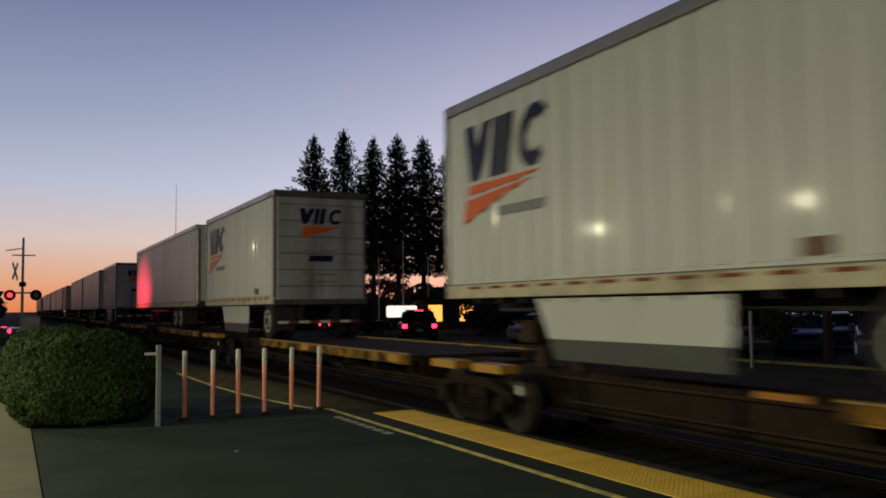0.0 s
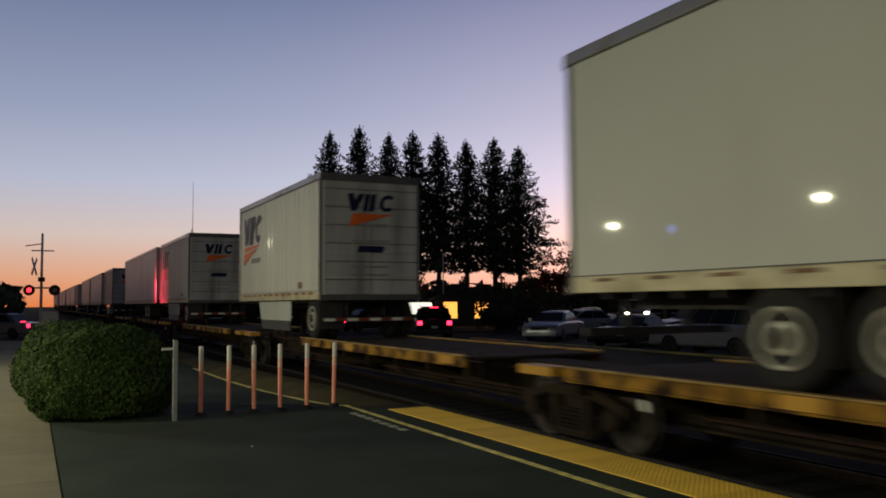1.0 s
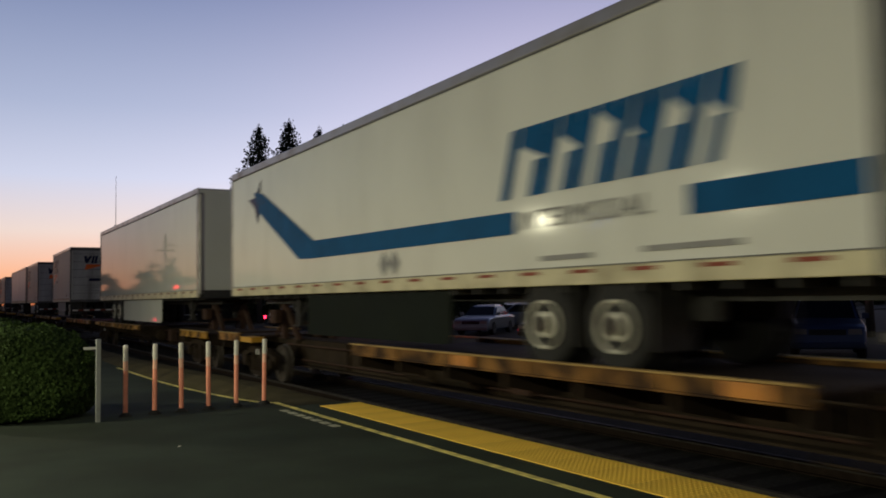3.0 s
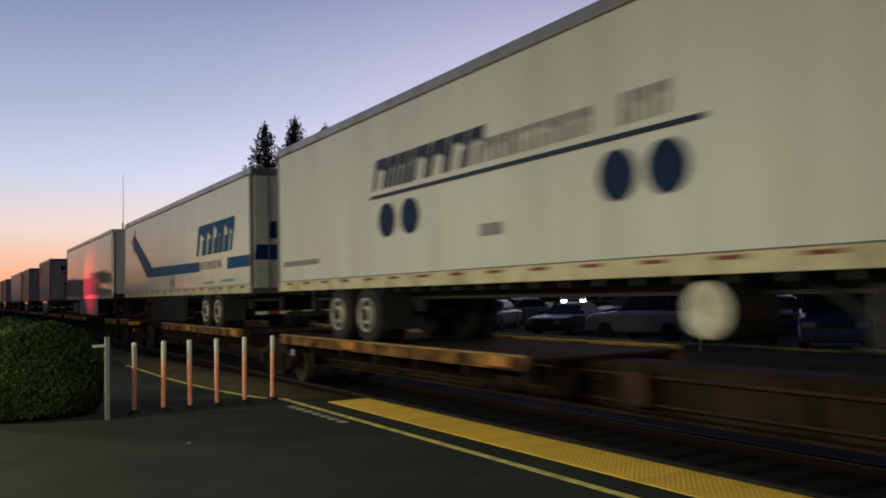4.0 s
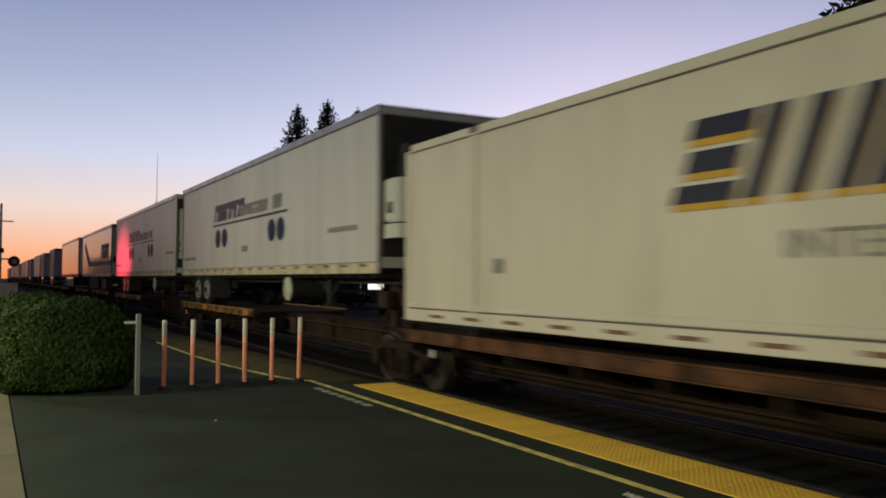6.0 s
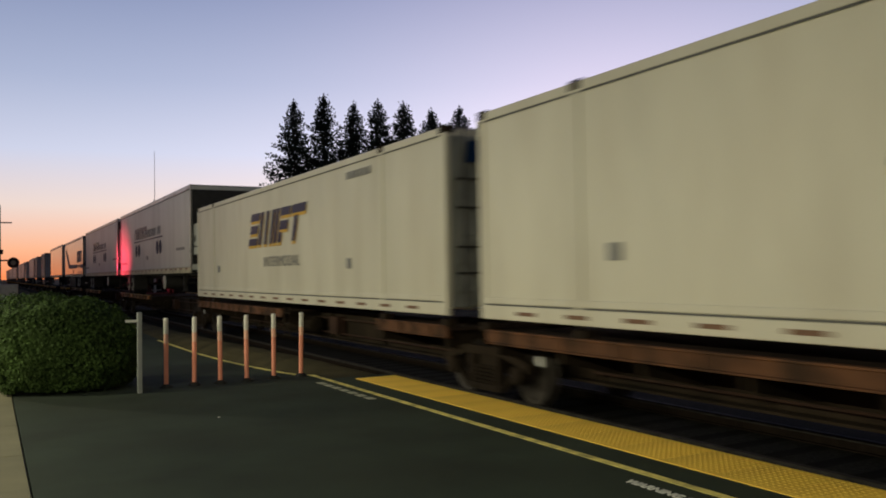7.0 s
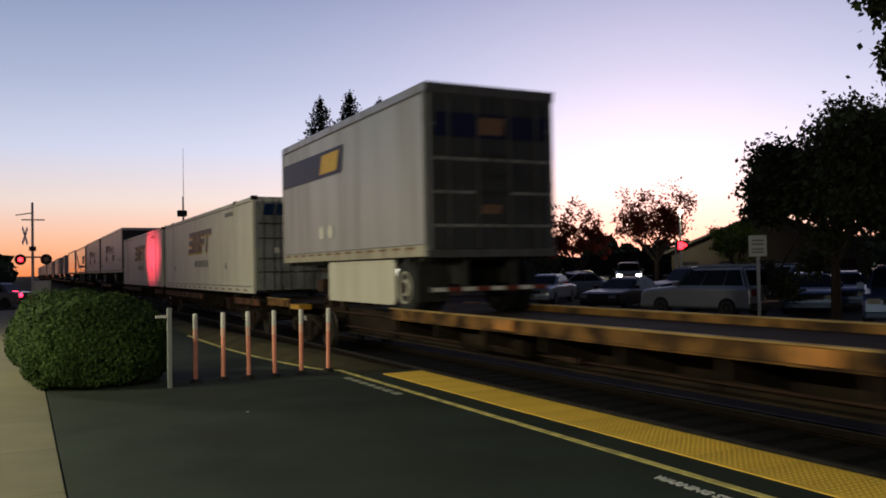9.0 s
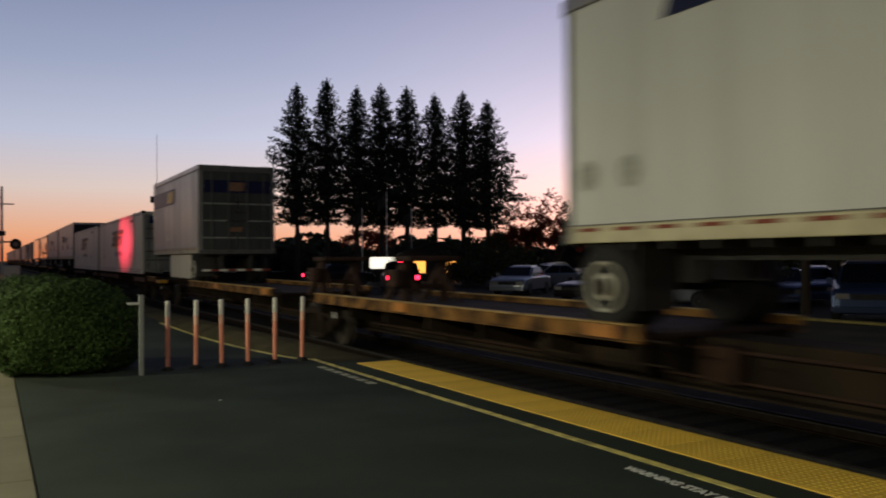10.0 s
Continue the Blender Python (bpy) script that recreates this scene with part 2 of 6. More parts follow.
M = {
    "asphalt": mat("asphalt", (0.026, 0.036, 0.025), 0.9, 0, 0.3, 0.9, dirt=(0.029, 0.032, 0.022), dirt_amount=0.5, dirt_scale=0.5, bump=0.5, bump_scale=120, spec=0.2),
    "lot": mat("lot_asphalt", (0.024, 0.024, 0.024), 0.95, 0, 0.25, 0.5, bump=0.3, spec=0.1),
    "concrete": mat("concrete", (0.16, 0.145, 0.082), 0.85, 0, 0.12, 2.0, dirt=(0.15, 0.135, 0.085), dirt_amount=0.5, dirt_scale=0.8, bump=0.3, rand=0.08),
    "dirt": mat("dry_grass", (0.072, 0.060, 0.029), 0.95, 0, 0.4, 1.2, dirt=(0.022, 0.023, 0.012), dirt_amount=0.7, dirt_scale=0.6, bump=0.8, bump_scale=30, spec=0.1),
    # near-black stones: the shade under the train is put into this colour
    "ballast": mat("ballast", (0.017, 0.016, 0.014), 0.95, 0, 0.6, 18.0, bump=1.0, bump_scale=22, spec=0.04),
    "tactile": mat("tactile_yellow", (1.0, 0.61, 0.075), 0.6, 0, 0.08, 3.0, dirt=(0.36, 0.22, 0.04), dirt_amount=0.5, dirt_scale=1.5, bump=0.1, rand=0.07),
    "line": mat("line_paint", (0.78, 0.66, 0.18), 0.7, 0, 0.15, 6.0, dirt=(0.10, 0.09, 0.06), dirt_amount=0.8, dirt_scale=5.0, bump=0.3),
    "kerb_paint": mat("kerb_paint", (0.36, 0.28, 0.07), 0.8, 0, 0.2, 3.0, dirt=(0.08, 0.07, 0.04), dirt_amount=0.8, dirt_scale=1.2, bump=0.3),
    "white_line": mat("stencil_paint", (0.45, 0.44, 0.33), 0.7, 0, 0.1, 6.0, dirt=(0.12, 0.12, 0.10), dirt_amount=0.6, dirt_scale=9.0, bump=0.2),
    "word_paint": mat("warning_paint", (0.72, 0.72, 0.66), 0.7, 0, 0.1, 6.0, dirt=(0.3, 0.3, 0.26), dirt_amount=0.5, dirt_scale=12.0, bump=0.2),
    # rails and sleepers also carry the train's shade in their near-black colour
    "steel_rail": mat("shaded_rail_steel", (0.030, 0.027, 0.025), 0.7, 0.0, 0.4, 5.0, bump=0.05, spec=0.08),
    "rust": mat("shaded_rail_rust", (0.013, 0.009, 0.007), 0.9, 0, 0.3, 8.0, spec=0.05),
    "tie": mat("shaded_tie_wood", (0.010, 0.009, 0.008), 1.0, 0, 0.3, 6.0, stretch=(0.2, 1, 1), bump=1.0, bump_scale=25, rand=0.2, spec=0.03),
    "leaf": leaf_mat("hedge_leaf", (0.041, 0.071, 0.018), 0.32),
    # dark green that stands in for the shade inside the hedge
    "core": mat("hedge_inner_shade", (0.015, 0.025, 0.01), 0.95, 0, 0.3, 6),
    "needle": leaf_mat("conifer_needles", (0.035, 0.048, 0.034)),
    "broad": leaf_mat("broad_leaf", (0.055, 0.070, 0.035)),
    "autumn": backlit(leaf_mat("autumn_leaf", (0.11, 0.040, 0.022)), (0.42, 0.08, 0.04), 0.4),
    "bark": mat("bark", (0.06, 0.045, 0.035), 0.95, 0, 0.3, 5.0, stretch=(1, 1, 0.2), bump=0.8, bump_scale=20),
    "orange": mat("delineator_orange", (1.0, 0.36, 0.24), 0.5, 0, 0.1, 4.0, dirt=(0.85, 0.34, 0.22), dirt_amount=0.5, dirt_scale=3, bump=0.05),
    "pale_orange": mat("pale_orange", (0.95, 0.50, 0.36), 0.5, 0, 0.12, 5.0, dirt=(0.8, 0.6, 0.5), dirt_amount=0.5, dirt_scale=6, bump=0.03),
    "reflect": mat("white_sheeting", (0.75, 0.73, 0.66), 0.45, 0, 0.1, 6.0, dirt=(0.45, 0.4, 0.34), dirt_amount=0.5, dirt_scale=5, bump=0.02),
    "rubber": mat("black_rubber", (0.010, 0.010, 0.010), 0.85, 0, 0.2, 6.0),
    "galv": mat("galvanised_steel", (0.40, 0.42, 0.41), 0.5, 0.7, 0.1, 8.0, bump=0.05),
    "white": mat("trailer_white", (0.60, 0.61, 0.585), 0.40, 0, 0.05, 1.2, STREAK, GRIME, 0.16, 1.6, bump=0.03, bump_scale=12, rand=0.06, spec=0.35),
    "ribbed": glazed(mat("trailer_ribbed_white", (0.60, 0.61, 0.57), 0.40, 0, 0.05, 1.2, STREAK, GRIME, 0.18, 1.6, bump=0.03, bump_scale=12, rand=0.06, spec=0.3), 0.09, 0.10),
    "gloss": mat("trailer_gloss_white", (0.60, 0.615, 0.57), 0.04, 0, 0.03, 0.5, (1, 1, 0.4), GRIME, 0.07, 1.2, bump=0.015, bump_scale=3, rand=0.04, spec=0.10),
    "rail_white": mat("grimy_bottom_rail", (0.56, 0.51, 0.33), 0.5, 0, 0.12, 3.0, (1, 1, 1), (0.16, 0.12, 0.07), 0.7, 2.4, bump=0.06, rand=0.08),
    "rail_tan": mat("dusty_bottom_rail", (0.40, 0.36, 0.27), 0.5, 0, 0.12, 3.0, (1, 1, 1), (0.20, 0.16, 0.11), 0.6, 2.4, bump=0.06),
    "swoop": mat("trailer_satin_white", (0.64, 0.65, 0.61), 0.10, 0, 0.03, 0.8, (1, 1, 0.4), GRIME, 0.10, 1.4, bump=0.02, bump_scale=4, spec=0.10),
    "cream": mat("container_cream", (0.64, 0.61, 0.505), 0.45, 0, 0.06, 1.0, (1, 1, 0.3), (0.30, 0.22, 0.13), 0.18, 1.4, bump=0.03, bump_scale=12, rand=0.05),
    "grey_side": mat("trailer_grey", (0.34, 0.34, 0.365), 0.34, 0, 0.06, 1.0, STREAK, GRIME, 0.4, 1.5, bump=0.03, bump_scale=12, rand=0.05),
    "door_box": mat("container_door_grimy", (0.24, 0.25, 0.24), 0.5, 0, 0.2, 1.5, (1, 1, 0.6), (0.05, 0.05, 0.045), 0.8, 1.8, bump=0.05),
    "door": mat("trailer_door_grimy", (0.45, 0.46, 0.45), 0.5, 0, 0.1, 1.5, STREAK, (0.08, 0.08, 0.07), 0.65, 1.6, bump=0.05, rand=0.1),
    "door_dark": mat("trailer_door_near_black", (0.036, 0.039, 0.042), 0.6, 0, 0.35, 1.2, (1, 1, 0.5), (0.022, 0.022, 0.022), 0.7, 2.2, bump=0.05),
    "alu": mat("aluminium_rail", (0.30, 0.29, 0.28), 0.30, 0.6, 0.2, 2.0, dirt=(0.08, 0.07, 0.06), dirt_amount=0.75, dirt_scale=2, bump=0.05),
    "frame_dark": mat("door_frame_dark", (0.10, 0.10, 0.10), 0.5, 0.2, 0.2, 3.0, dirt=(0.04, 0.04, 0.035), dirt_amount=0.6, dirt_scale=2, bump=0.1),
    "chassis": mat("chassis_black", (0.022, 0.021, 0.020), 0.7, 0, 0.3, 5.0, bump=0.2),
    "skirt_black": mat("skirt_black", (0.009, 0.013, 0.010), 0.6, 0, 0.2, 2.0, dirt=(0.016, 0.017, 0.013), dirt_amount=0.5, spec=0.04),
    "skirt_dark": mat("skirt_dark_green", (0.05, 0.06, 0.05), 0.5, 0, 0.15, 2.0),
    "hub": mat("hub_white", (0.56, 0.55, 0.46), 0.5, 0, 0.2, 6.0, dirt=(0.16, 0.13, 0.09), dirt_amount=0.6, dirt_scale=4),
    "red": mat("red_tape", (0.21, 0.050, 0.030), 0.45, 0, 0.1, 5.0, bump=0, spec=0.12),
    "brown_tape": mat("faded_tape", (0.20, 0.115, 0.075), 0.5, 0, 0.15, 5.0, bump=0, spec=0.12),
    "navy": mat("navy_vinyl", (0.010, 0.014, 0.050), 0.4, 0, 0.1, 3.0, bump=0, spec=0.12),
    "blue": mat("blue_vinyl", (0.005, 0.075, 0.20), 0.45, 0, 0.15, 2.0, bump=0, spec=0.03),
    "teal": mat("dark_blue_vinyl", (0.007, 0.024, 0.075), 0.45, 0, 0.1, 3.0, bump=0, spec=0.04),
    "gold": mat("gold_vinyl", (0.60, 0.36, 0.03), 0.4, 0, 0.1, 3.0, bump=0, spec=0.12),
    "flame": mat("orange_vinyl", (0.72, 0.14, 0.03), 0.4, 0, 0.1, 3.0, bump=0, spec=0.12),
    "faint_ink": mat("faded_vinyl", (0.40, 0.40, 0.37), 0.5, 0, 0.25, 9.0, bump=0, spec=0.12),
    "grey_ink": mat("grey_vinyl", (0.25, 0.25, 0.25), 0.5, 0, 0.1, 3.0, bump=0, spec=0.12),
    # worn edge; its pale tan also holds the light on the flange top
    "sill_edge": mat("worn_lit_sill_edge", (0.36, 0.24, 0.085), 0.6, 0, 0.2, 4.0, dirt=(0.12, 0.07, 0.035), dirt_amount=0.7, dirt_scale=1.6, bump=0.15, rand=0.15, spec=0.2),
    "orange_patch": mat("orange_patch", (0.50, 0.19, 0.018), 0.5, 0, 0.15, 2.0, dirt=(0.12, 0.06, 0.03), dirt_amount=0.6, dirt_scale=5.0, bump=0.1),
    "yellow_car": mat("faded_yellow_sill", (0.38, 0.20, 0.022), 0.7, 0, 0.35, 3.0, dirt=(0.045, 0.026, 0.016), dirt_amount=1.0, dirt_scale=2.6, bump=0.2, rand=0.2, dirt_range=(0.40, 0.60), spec=0.2),
    "tan_car": mat("rusty_tan_sill", (0.25, 0.122, 0.030), 0.7, 0, 0.35, 3.0, dirt=(0.045, 0.026, 0.016), dirt_amount=1.0, dirt_scale=2.6, bump=0.2, rand=0.2, dirt_range=(0.40, 0.60), spec=0.2),
    "orange_car": mat("rusty_orange_sill", (0.15, 0.065, 0.03), 0.7, 0, 0.25, 1.2, dirt=(0.05, 0.03, 0.02), dirt_amount=1.0, dirt_scale=2.2, bump=0.2, rand=0.2, dirt_range=(0.42, 0.62), spec=0.2),
    "bright_yellow": mat("yellow_patch", (0.50, 0.26, 0.02), 0.5, 0, 0.1, 2.0, bump=0.1),
    "car_rust": mat("spine_car_rust", (0.030, 0.021, 0.014), 0.9, 0, 0.4, 1.5, dirt=(0.013, 0.011, 0.008), dirt_amount=0.9, dirt_scale=1.3, bump=0.3, spec=0.12),
    "deck_rust": mat("deck_rust", (0.038, 0.026, 0.022), 0.85, 0, 0.35, 1.5, dirt=(0.03, 0.022, 0.018), dirt_amount=0.8, dirt_scale=0.9, bump=0.3, spec=0.1),
    # brighter than the other leaves: lamp light is put into the colour
    "lit_crown_leaf": leaf_mat("lamplit_leaf", (0.13, 0.19, 0.03), 0.3),
    "hitch_rust": mat("hitch_rust", (0.050, 0.026, 0.018), 0.85, 0, 0.35, 3.0, dirt=(0.04, 0.03, 0.025), dirt_amount=0.8, dirt_scale=4.0, bump=0.3, spec=0.2),
    "wheel_steel": mat("wheel_steel", (0.06, 0.05, 0.042), 0.6, 0.4, 0.3, 5.0),
    "glass": mat("car_glass", (0.006, 0.007, 0.009), 0.10, 0, 0.0, 1.0, bump=0, spec=0.15),
    "chrome": mat("chrome", (0.6, 0.6, 0.6), 0.15, 1.0, 0.0, 1.0, bump=0),
    "sign": mat("sign_white", (0.62, 0.62, 0.58), 0.5, 0, 0.05, 4.0, bump=0),
    "flasher": mat("red_lens_lit", (0.5, 0.01, 0.02), 0.3, 0, 0, 1, bump=0, emit=(1.0, 0.02, 0.03), power=7.0),
    "tail": mat("tail_lens_lit", (0.5, 0.01, 0.02), 0.3, 0, 0, 1, bump=0, emit=(1.0, 0.02, 0.06), power=8.0),
    "head": mat("head_lens_lit", (0.8, 0.8, 0.7), 0.2, 0, 0, 1, bump=0, emit=(1.0, 0.86, 0.62), power=45.0),
    "lens_off": mat("lamp_lens_unlit", (0.30, 0.28, 0.26), 0.2, 0, 0.0, 1, bump=0),
    "glow_warm": mat("lamp_lens_lit", (0.8, 0.8, 0.7), 0.3, 0, 0, 1, bump=0, emit=(1.0, 0.88, 0.60), power=30.0),
    "glow_blue": mat("blue_lamp_lit", (0.1, 0.2, 0.8), 0.3, 0, 0, 1, bump=0, emit=(0.12, 0.30, 1.0), power=26.0),
    "signbox": mat("lit_sign_face", (0.8, 0.8, 0.75), 0.5, 0, 0, 1, bump=0, emit=(1.0, 0.95, 0.78), power=1.5),
    # glowing surface that stands for lamplight on an orange wall
    "wall_glow": mat("orange_wall_glow", (0.5, 0.3, 0.1), 0.4, 0, 0, 1, bump=0, emit=(1.0, 0.40, 0.07), power=2.2),
    "wall_dark": mat("dim_wall", (0.022, 0.018, 0.015), 0.9, 0, 0.2, 1.0),
    "roof_dark": mat("dark_roof", (0.03, 0.028, 0.028), 0.9, 0, 0.2, 1.0),
}


# ---- building tools ----
def box(bm, x0, x1, y0, y1, z0, z1):
    v = [bm.verts.new((x, y, z)) for z in (z0, z1) for y in (y0, y1) for x in (x0, x1)]
    for f in ((0, 2, 3, 1), (4, 5, 7, 6), (0, 1, 5, 4), (2, 6, 7, 3), (0, 4, 6, 2), (1, 3, 7, 5)):
        bm.faces.new([v[i] for i in f])
    return v


def rounded(bm, x0, x1, y0, y1, z0, z1, r=0.02):
    b2 = bmesh.new()
    box(b2, x0, x1, y0, y1, z0, z1)
    bmesh.ops.bevel(b2, geom=b2.edges[:], offset=r, segments=2, affect="EDGES", profile=0.5)
    merge(bm, b2)


def merge(bm, other):
    idx = {v: bm.verts.new(v.co) for v in other.verts}
    for f in other.faces:
        bm.faces.new([idx[v] for v in f.verts])
    other.free()


def tube(bm, p0, p1, r0, r1=None, n=12, caps=True):
    r1 = r0 if r1 is None else r1
    p0, p1 = Vector(p0), Vector(p1)
    q = (p1 - p0).to_track_quat("Z", "Y")
    rings = []
    for p, r in ((p0, r0), (p1, r1)):
        rings.append([bm.verts.new(p + q @ Vector((r * math.cos(a), r * math.sin(a), 0))) for a in (2 * math.pi * k / n for k in range(n))])
    for k in range(n):
        bm.faces.new((rings[0][k], rings[0][(k + 1) % n], rings[1][(k + 1) % n], rings[1][k]))
    if caps:
        bm.faces.new(rings[0][::-1])
        bm.faces.new(rings[1])


def lathe(bm, centre, profile, n=20):
    """Rings along x round a centre; profile: (x, radius) pairs. Ends are closed."""
    c = Vector(centre)
    rings = [[bm.verts.new(c + Vector((x, r * math.cos(a), r * math.sin(a)))) for a in (2 * math.pi * k / n for k in range(n))] for x, r in profile]
    for a, b in zip(rings, rings[1:]):
        for k in range(n):
            bm.faces.new((a[k], a[(k + 1) % n], b[(k + 1) % n], b[k]))
    bm.faces.new(rings[0][::-1])
    bm.faces.new(rings[-1])


def prism(bm, pts, h0, h1, axis="x"):
    """Extrudes a flat outline. axis x: outline is (y, z); y: (x, z); z: (x, y)."""
    def place(p, h):
        return {"x": (h, p[0], p[1]), "y": (p[0], h, p[1]), "z": (p[0], p[1], h)}[axis]
    a = [bm.verts.new(place(p, h0)) for p in pts]
    b = [bm.verts.new(place(p, h1)) for p in pts]
    n = len(pts)
    bm.faces.new(a)
    bm.faces.new(b[::-1])
    for k in range(n):
        bm.faces.new((a[k], b[k], b[(k + 1) % n], a[(k + 1) % n]))


def mesh_of(name, bm, material, smooth=False):
    bmesh.ops.recalc_face_normals(bm, faces=bm.faces[:])
    me = bpy.data.meshes.new(name)
    bm.to_mesh(me)
    bm.free()
    me.materials.append(M[material])
    if smooth:
        me.shade_smooth()
    return me


def part(name, bm, material, parent=None, label="", smooth=False):
    ob = new(name, mesh_of(name, bm, material, smooth))
    ob.parent = parent
    if label:
        tagged(ob, label)
    return ob


def quick(name, material, parent, *boxes, label=""):
    bm = bmesh.new()
    for b in boxes:
        box(bm, *b)
    return part(name, bm, material, parent, label)


def holder(name, m, label, category, group="", kind=""):
    ob = new(name)
    ob.empty_display_size = 0.3
    ob.matrix_basis = m
    return tagged(ob, label, category, group, kind)


def lettering(name, text, size, m, material, parent=None, shear=0.0, squeeze=1.0, bold=0.0):
    cu = bpy.data.curves.new(name, "FONT")
    cu.body, cu.size, cu.shear, cu.extrude, cu.offset = text, size, shear, 0.002, bold
    tmp = bpy.data.objects.new("tmp", cu)
    me = bpy.data.meshes.new_from_object(tmp)
    bpy.data.objects.remove(tmp)
    me.name = name
    me.transform(m @ Matrix.Diagonal((squeeze, 1, 1, 1)))
    me.materials.clear()
    me.materials.append(M[material])
    ob = new(name, me)
    ob.parent = parent
    return ob


def side_text(y, z):
    """Frame for writing on a side that faces -x: reads towards -y, upright."""
    return Matrix(((0, 0, -1, -0.008), (-1, 0, 0, y), (0, 1, 0, z), (0, 0, 0, 1)))


# ---- ground and track ----
PLATFORM_EDGE = 5.77
TRACK_X = 7.40
RAIL_TOP = -0.20

bm = bmesh.new()
box(bm, -2500, 2500, -2500, 2500, -0.60, -0.42)
tagged(part("ground", bm, "dirt"), "dry dusky earth reaching to the horizon", "ground", kind="structure")

bm = bmesh.new()
prism(bm, [(5.8, -0.41), (6.0, -0.34), (8.9, -0.34), (9.6, -0.41)], -120, 400, "y")
bed = tagged(part("ballast_bed", bm, "ballast"), "crushed-stone ballast coloured near black for the shade under the train", "ballast", kind="structure")
bm = bmesh.new()
rounded(bm, -1.3, 1.3, -0.11, 0.11, -0.06, 0.0, 0.012)
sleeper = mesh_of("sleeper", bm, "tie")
for k in range(120):
    ob = new("sleeper", sleeper)
    ob.parent, ob.location = bed, (TRACK_X, -4.0 + 0.53 * k, -0.3385)

bm = bmesh.new()
box(bm, 0.30, PLATFORM_EDGE, -40, 12.42, -0.41, 0.0)
box(bm, 0.30, 4.74, 12.42, 13.02, -0.41, 0.0)
box(bm, 0.30, 1.95, 13.02, 46.0, -0.41, -0.004)
tagged(part("platform", bm, "asphalt"), "dark asphalt station platform with patched stains", "platform", kind="structure")

# beyond the posts the path drops to the level of the street, with a bank of dry earth beside the track
RAMP = ((13.02, -0.004), (13.6, -0.06), (14.7, -0.12), (16.5, -0.19), (18.8, -0.26), (21.7, -0.315), (27.0, -0.33), (36.0, -0.28), (46.0, -0.18))


def ramp_height(y):
    return float(np.interp(y, [p[0] for p in RAMP], [p[1] for p in RAMP]))


def loft(bm, sections):
    """Joins outlines of (x, y, z) points in turn and closes the ends."""
    rings = [[bm.verts.new(p) for p in sec] for sec in sections]
    n = len(rings[0])
    for r0, r1 in zip(rings, rings[1:]):
        for k in range(n):
            bm.faces.new((r0[k], r0[(k + 1) % n], r1[(k + 1) % n], r1[k]))
    bm.faces.new(rings[0][::-1])
    bm.faces.new(rings[-1])


bm = bmesh.new()
loft(bm, [[(1.95, y, -0.41), (1.95, y, z), (4.74, y, z), (4.74, y, -0.41)] for y, z in RAMP])
tagged(part("ramp", bm, "asphalt"), "dark asphalt path sloping down from the platform end", "ramp", kind="structure")

bm = bmesh.new()
rows = []
for k in range(60):
    y = 12.424 + 0.57 * k
    top = float(np.interp(y, (12.4, 16.0, 18.0, 20.5, 23.0, 30.0, 46.0), (-0.012, -0.02, -0.05, -0.09, -0.13, -0.22, -0.26)))
    lumps = [0.018 * noise.noise(Vector((x * 2.3, y * 0.9, 4.0))) for x in (4.9, 5.2, 5.5, 5.7)]
    base = min(-0.006, ramp_height(y)) - 0.004
    rows.append([(4.742, y, -0.41), (4.742, y, base), (4.92, y, (base + top) / 2 + lumps[0]), (5.2, y, top - 0.01 + lumps[1]), (5.5, y, top + lumps[2]),
                 (5.66 + 0.03 * math.sin(k * 1.7), y, top - 0.02 + lumps[3]), (5.80, y, -0.30), (5.80, y, -0.41)])
loft(bm, rows)
tagged(part("verge", bm, "dirt"), "bank of dry earth beside the track", "verge", kind="structure")

walkway = holder("walkway", pose(0, 0, 0), "pale concrete walkway in jointed slabs", "walkway", kind="structure")
bm = bmesh.new()
box(bm, -9, 0.298, -40, 46, -0.41, -0.03)
part("bedding", bm, "concrete", walkway)
bm = bmesh.new()
rounded(bm, 0, 1.19, 0, 1.79, -0.03, 0.0, 0.006)
slab = mesh_of("slab", bm, "concrete")
for i in range(5):
    for j in range(26):
        ob = new("slab", slab)
        ob.parent = walkway
        ob.location = (0.295 - 1.2 * (i + 1), -5.6 + 1.8 * j, 0)

tagged(quick("road", "lot", None, (-400, 400, 47.0, 57.5, -0.43, -0.16)), "dark asphalt road over the level crossing", "road", kind="structure")
tagged(quick("parking_lot", "lot", None, (19.9, 75, -20, 46.9, -0.43, -0.20), (11.5, 19.899, 36.6, 46.9, -0.43, -0.20)), "dark asphalt parking lot beyond the tracks", "parking lot", kind="structure")
bm = bmesh.new()
rounded(bm, 19.6, 19.88, -20, 36.5, -0.43, -0.06, 0.03)
tagged(part("kerb", bm, "kerb_paint"), "low yellow-painted kerb along the parking lot", "kerb", kind="structure")
bm = bmesh.new()
prism(bm, [(9.6, -0.43), (10.2, -0.40), (13, -0.24), (17, -0.12), (19.55, -0.12), (19.55, -0.43)], -60, 36.5, "y")
tagged(part("berm", bm, "dirt"), "grassy dirt bank between track and parking lot", "bank", kind="structure")


def rail(x):
    r = holder("rail", pose(x, 0, RAIL_TOP), "steel running rail, its head coloured near black for the train's shade", "rail", "rails of the track")
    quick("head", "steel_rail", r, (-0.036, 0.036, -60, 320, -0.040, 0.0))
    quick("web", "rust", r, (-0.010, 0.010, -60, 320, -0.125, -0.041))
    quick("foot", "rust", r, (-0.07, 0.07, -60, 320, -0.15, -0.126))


rail(TRACK_X - 0.7525)
rail(TRACK_X + 0.7525)

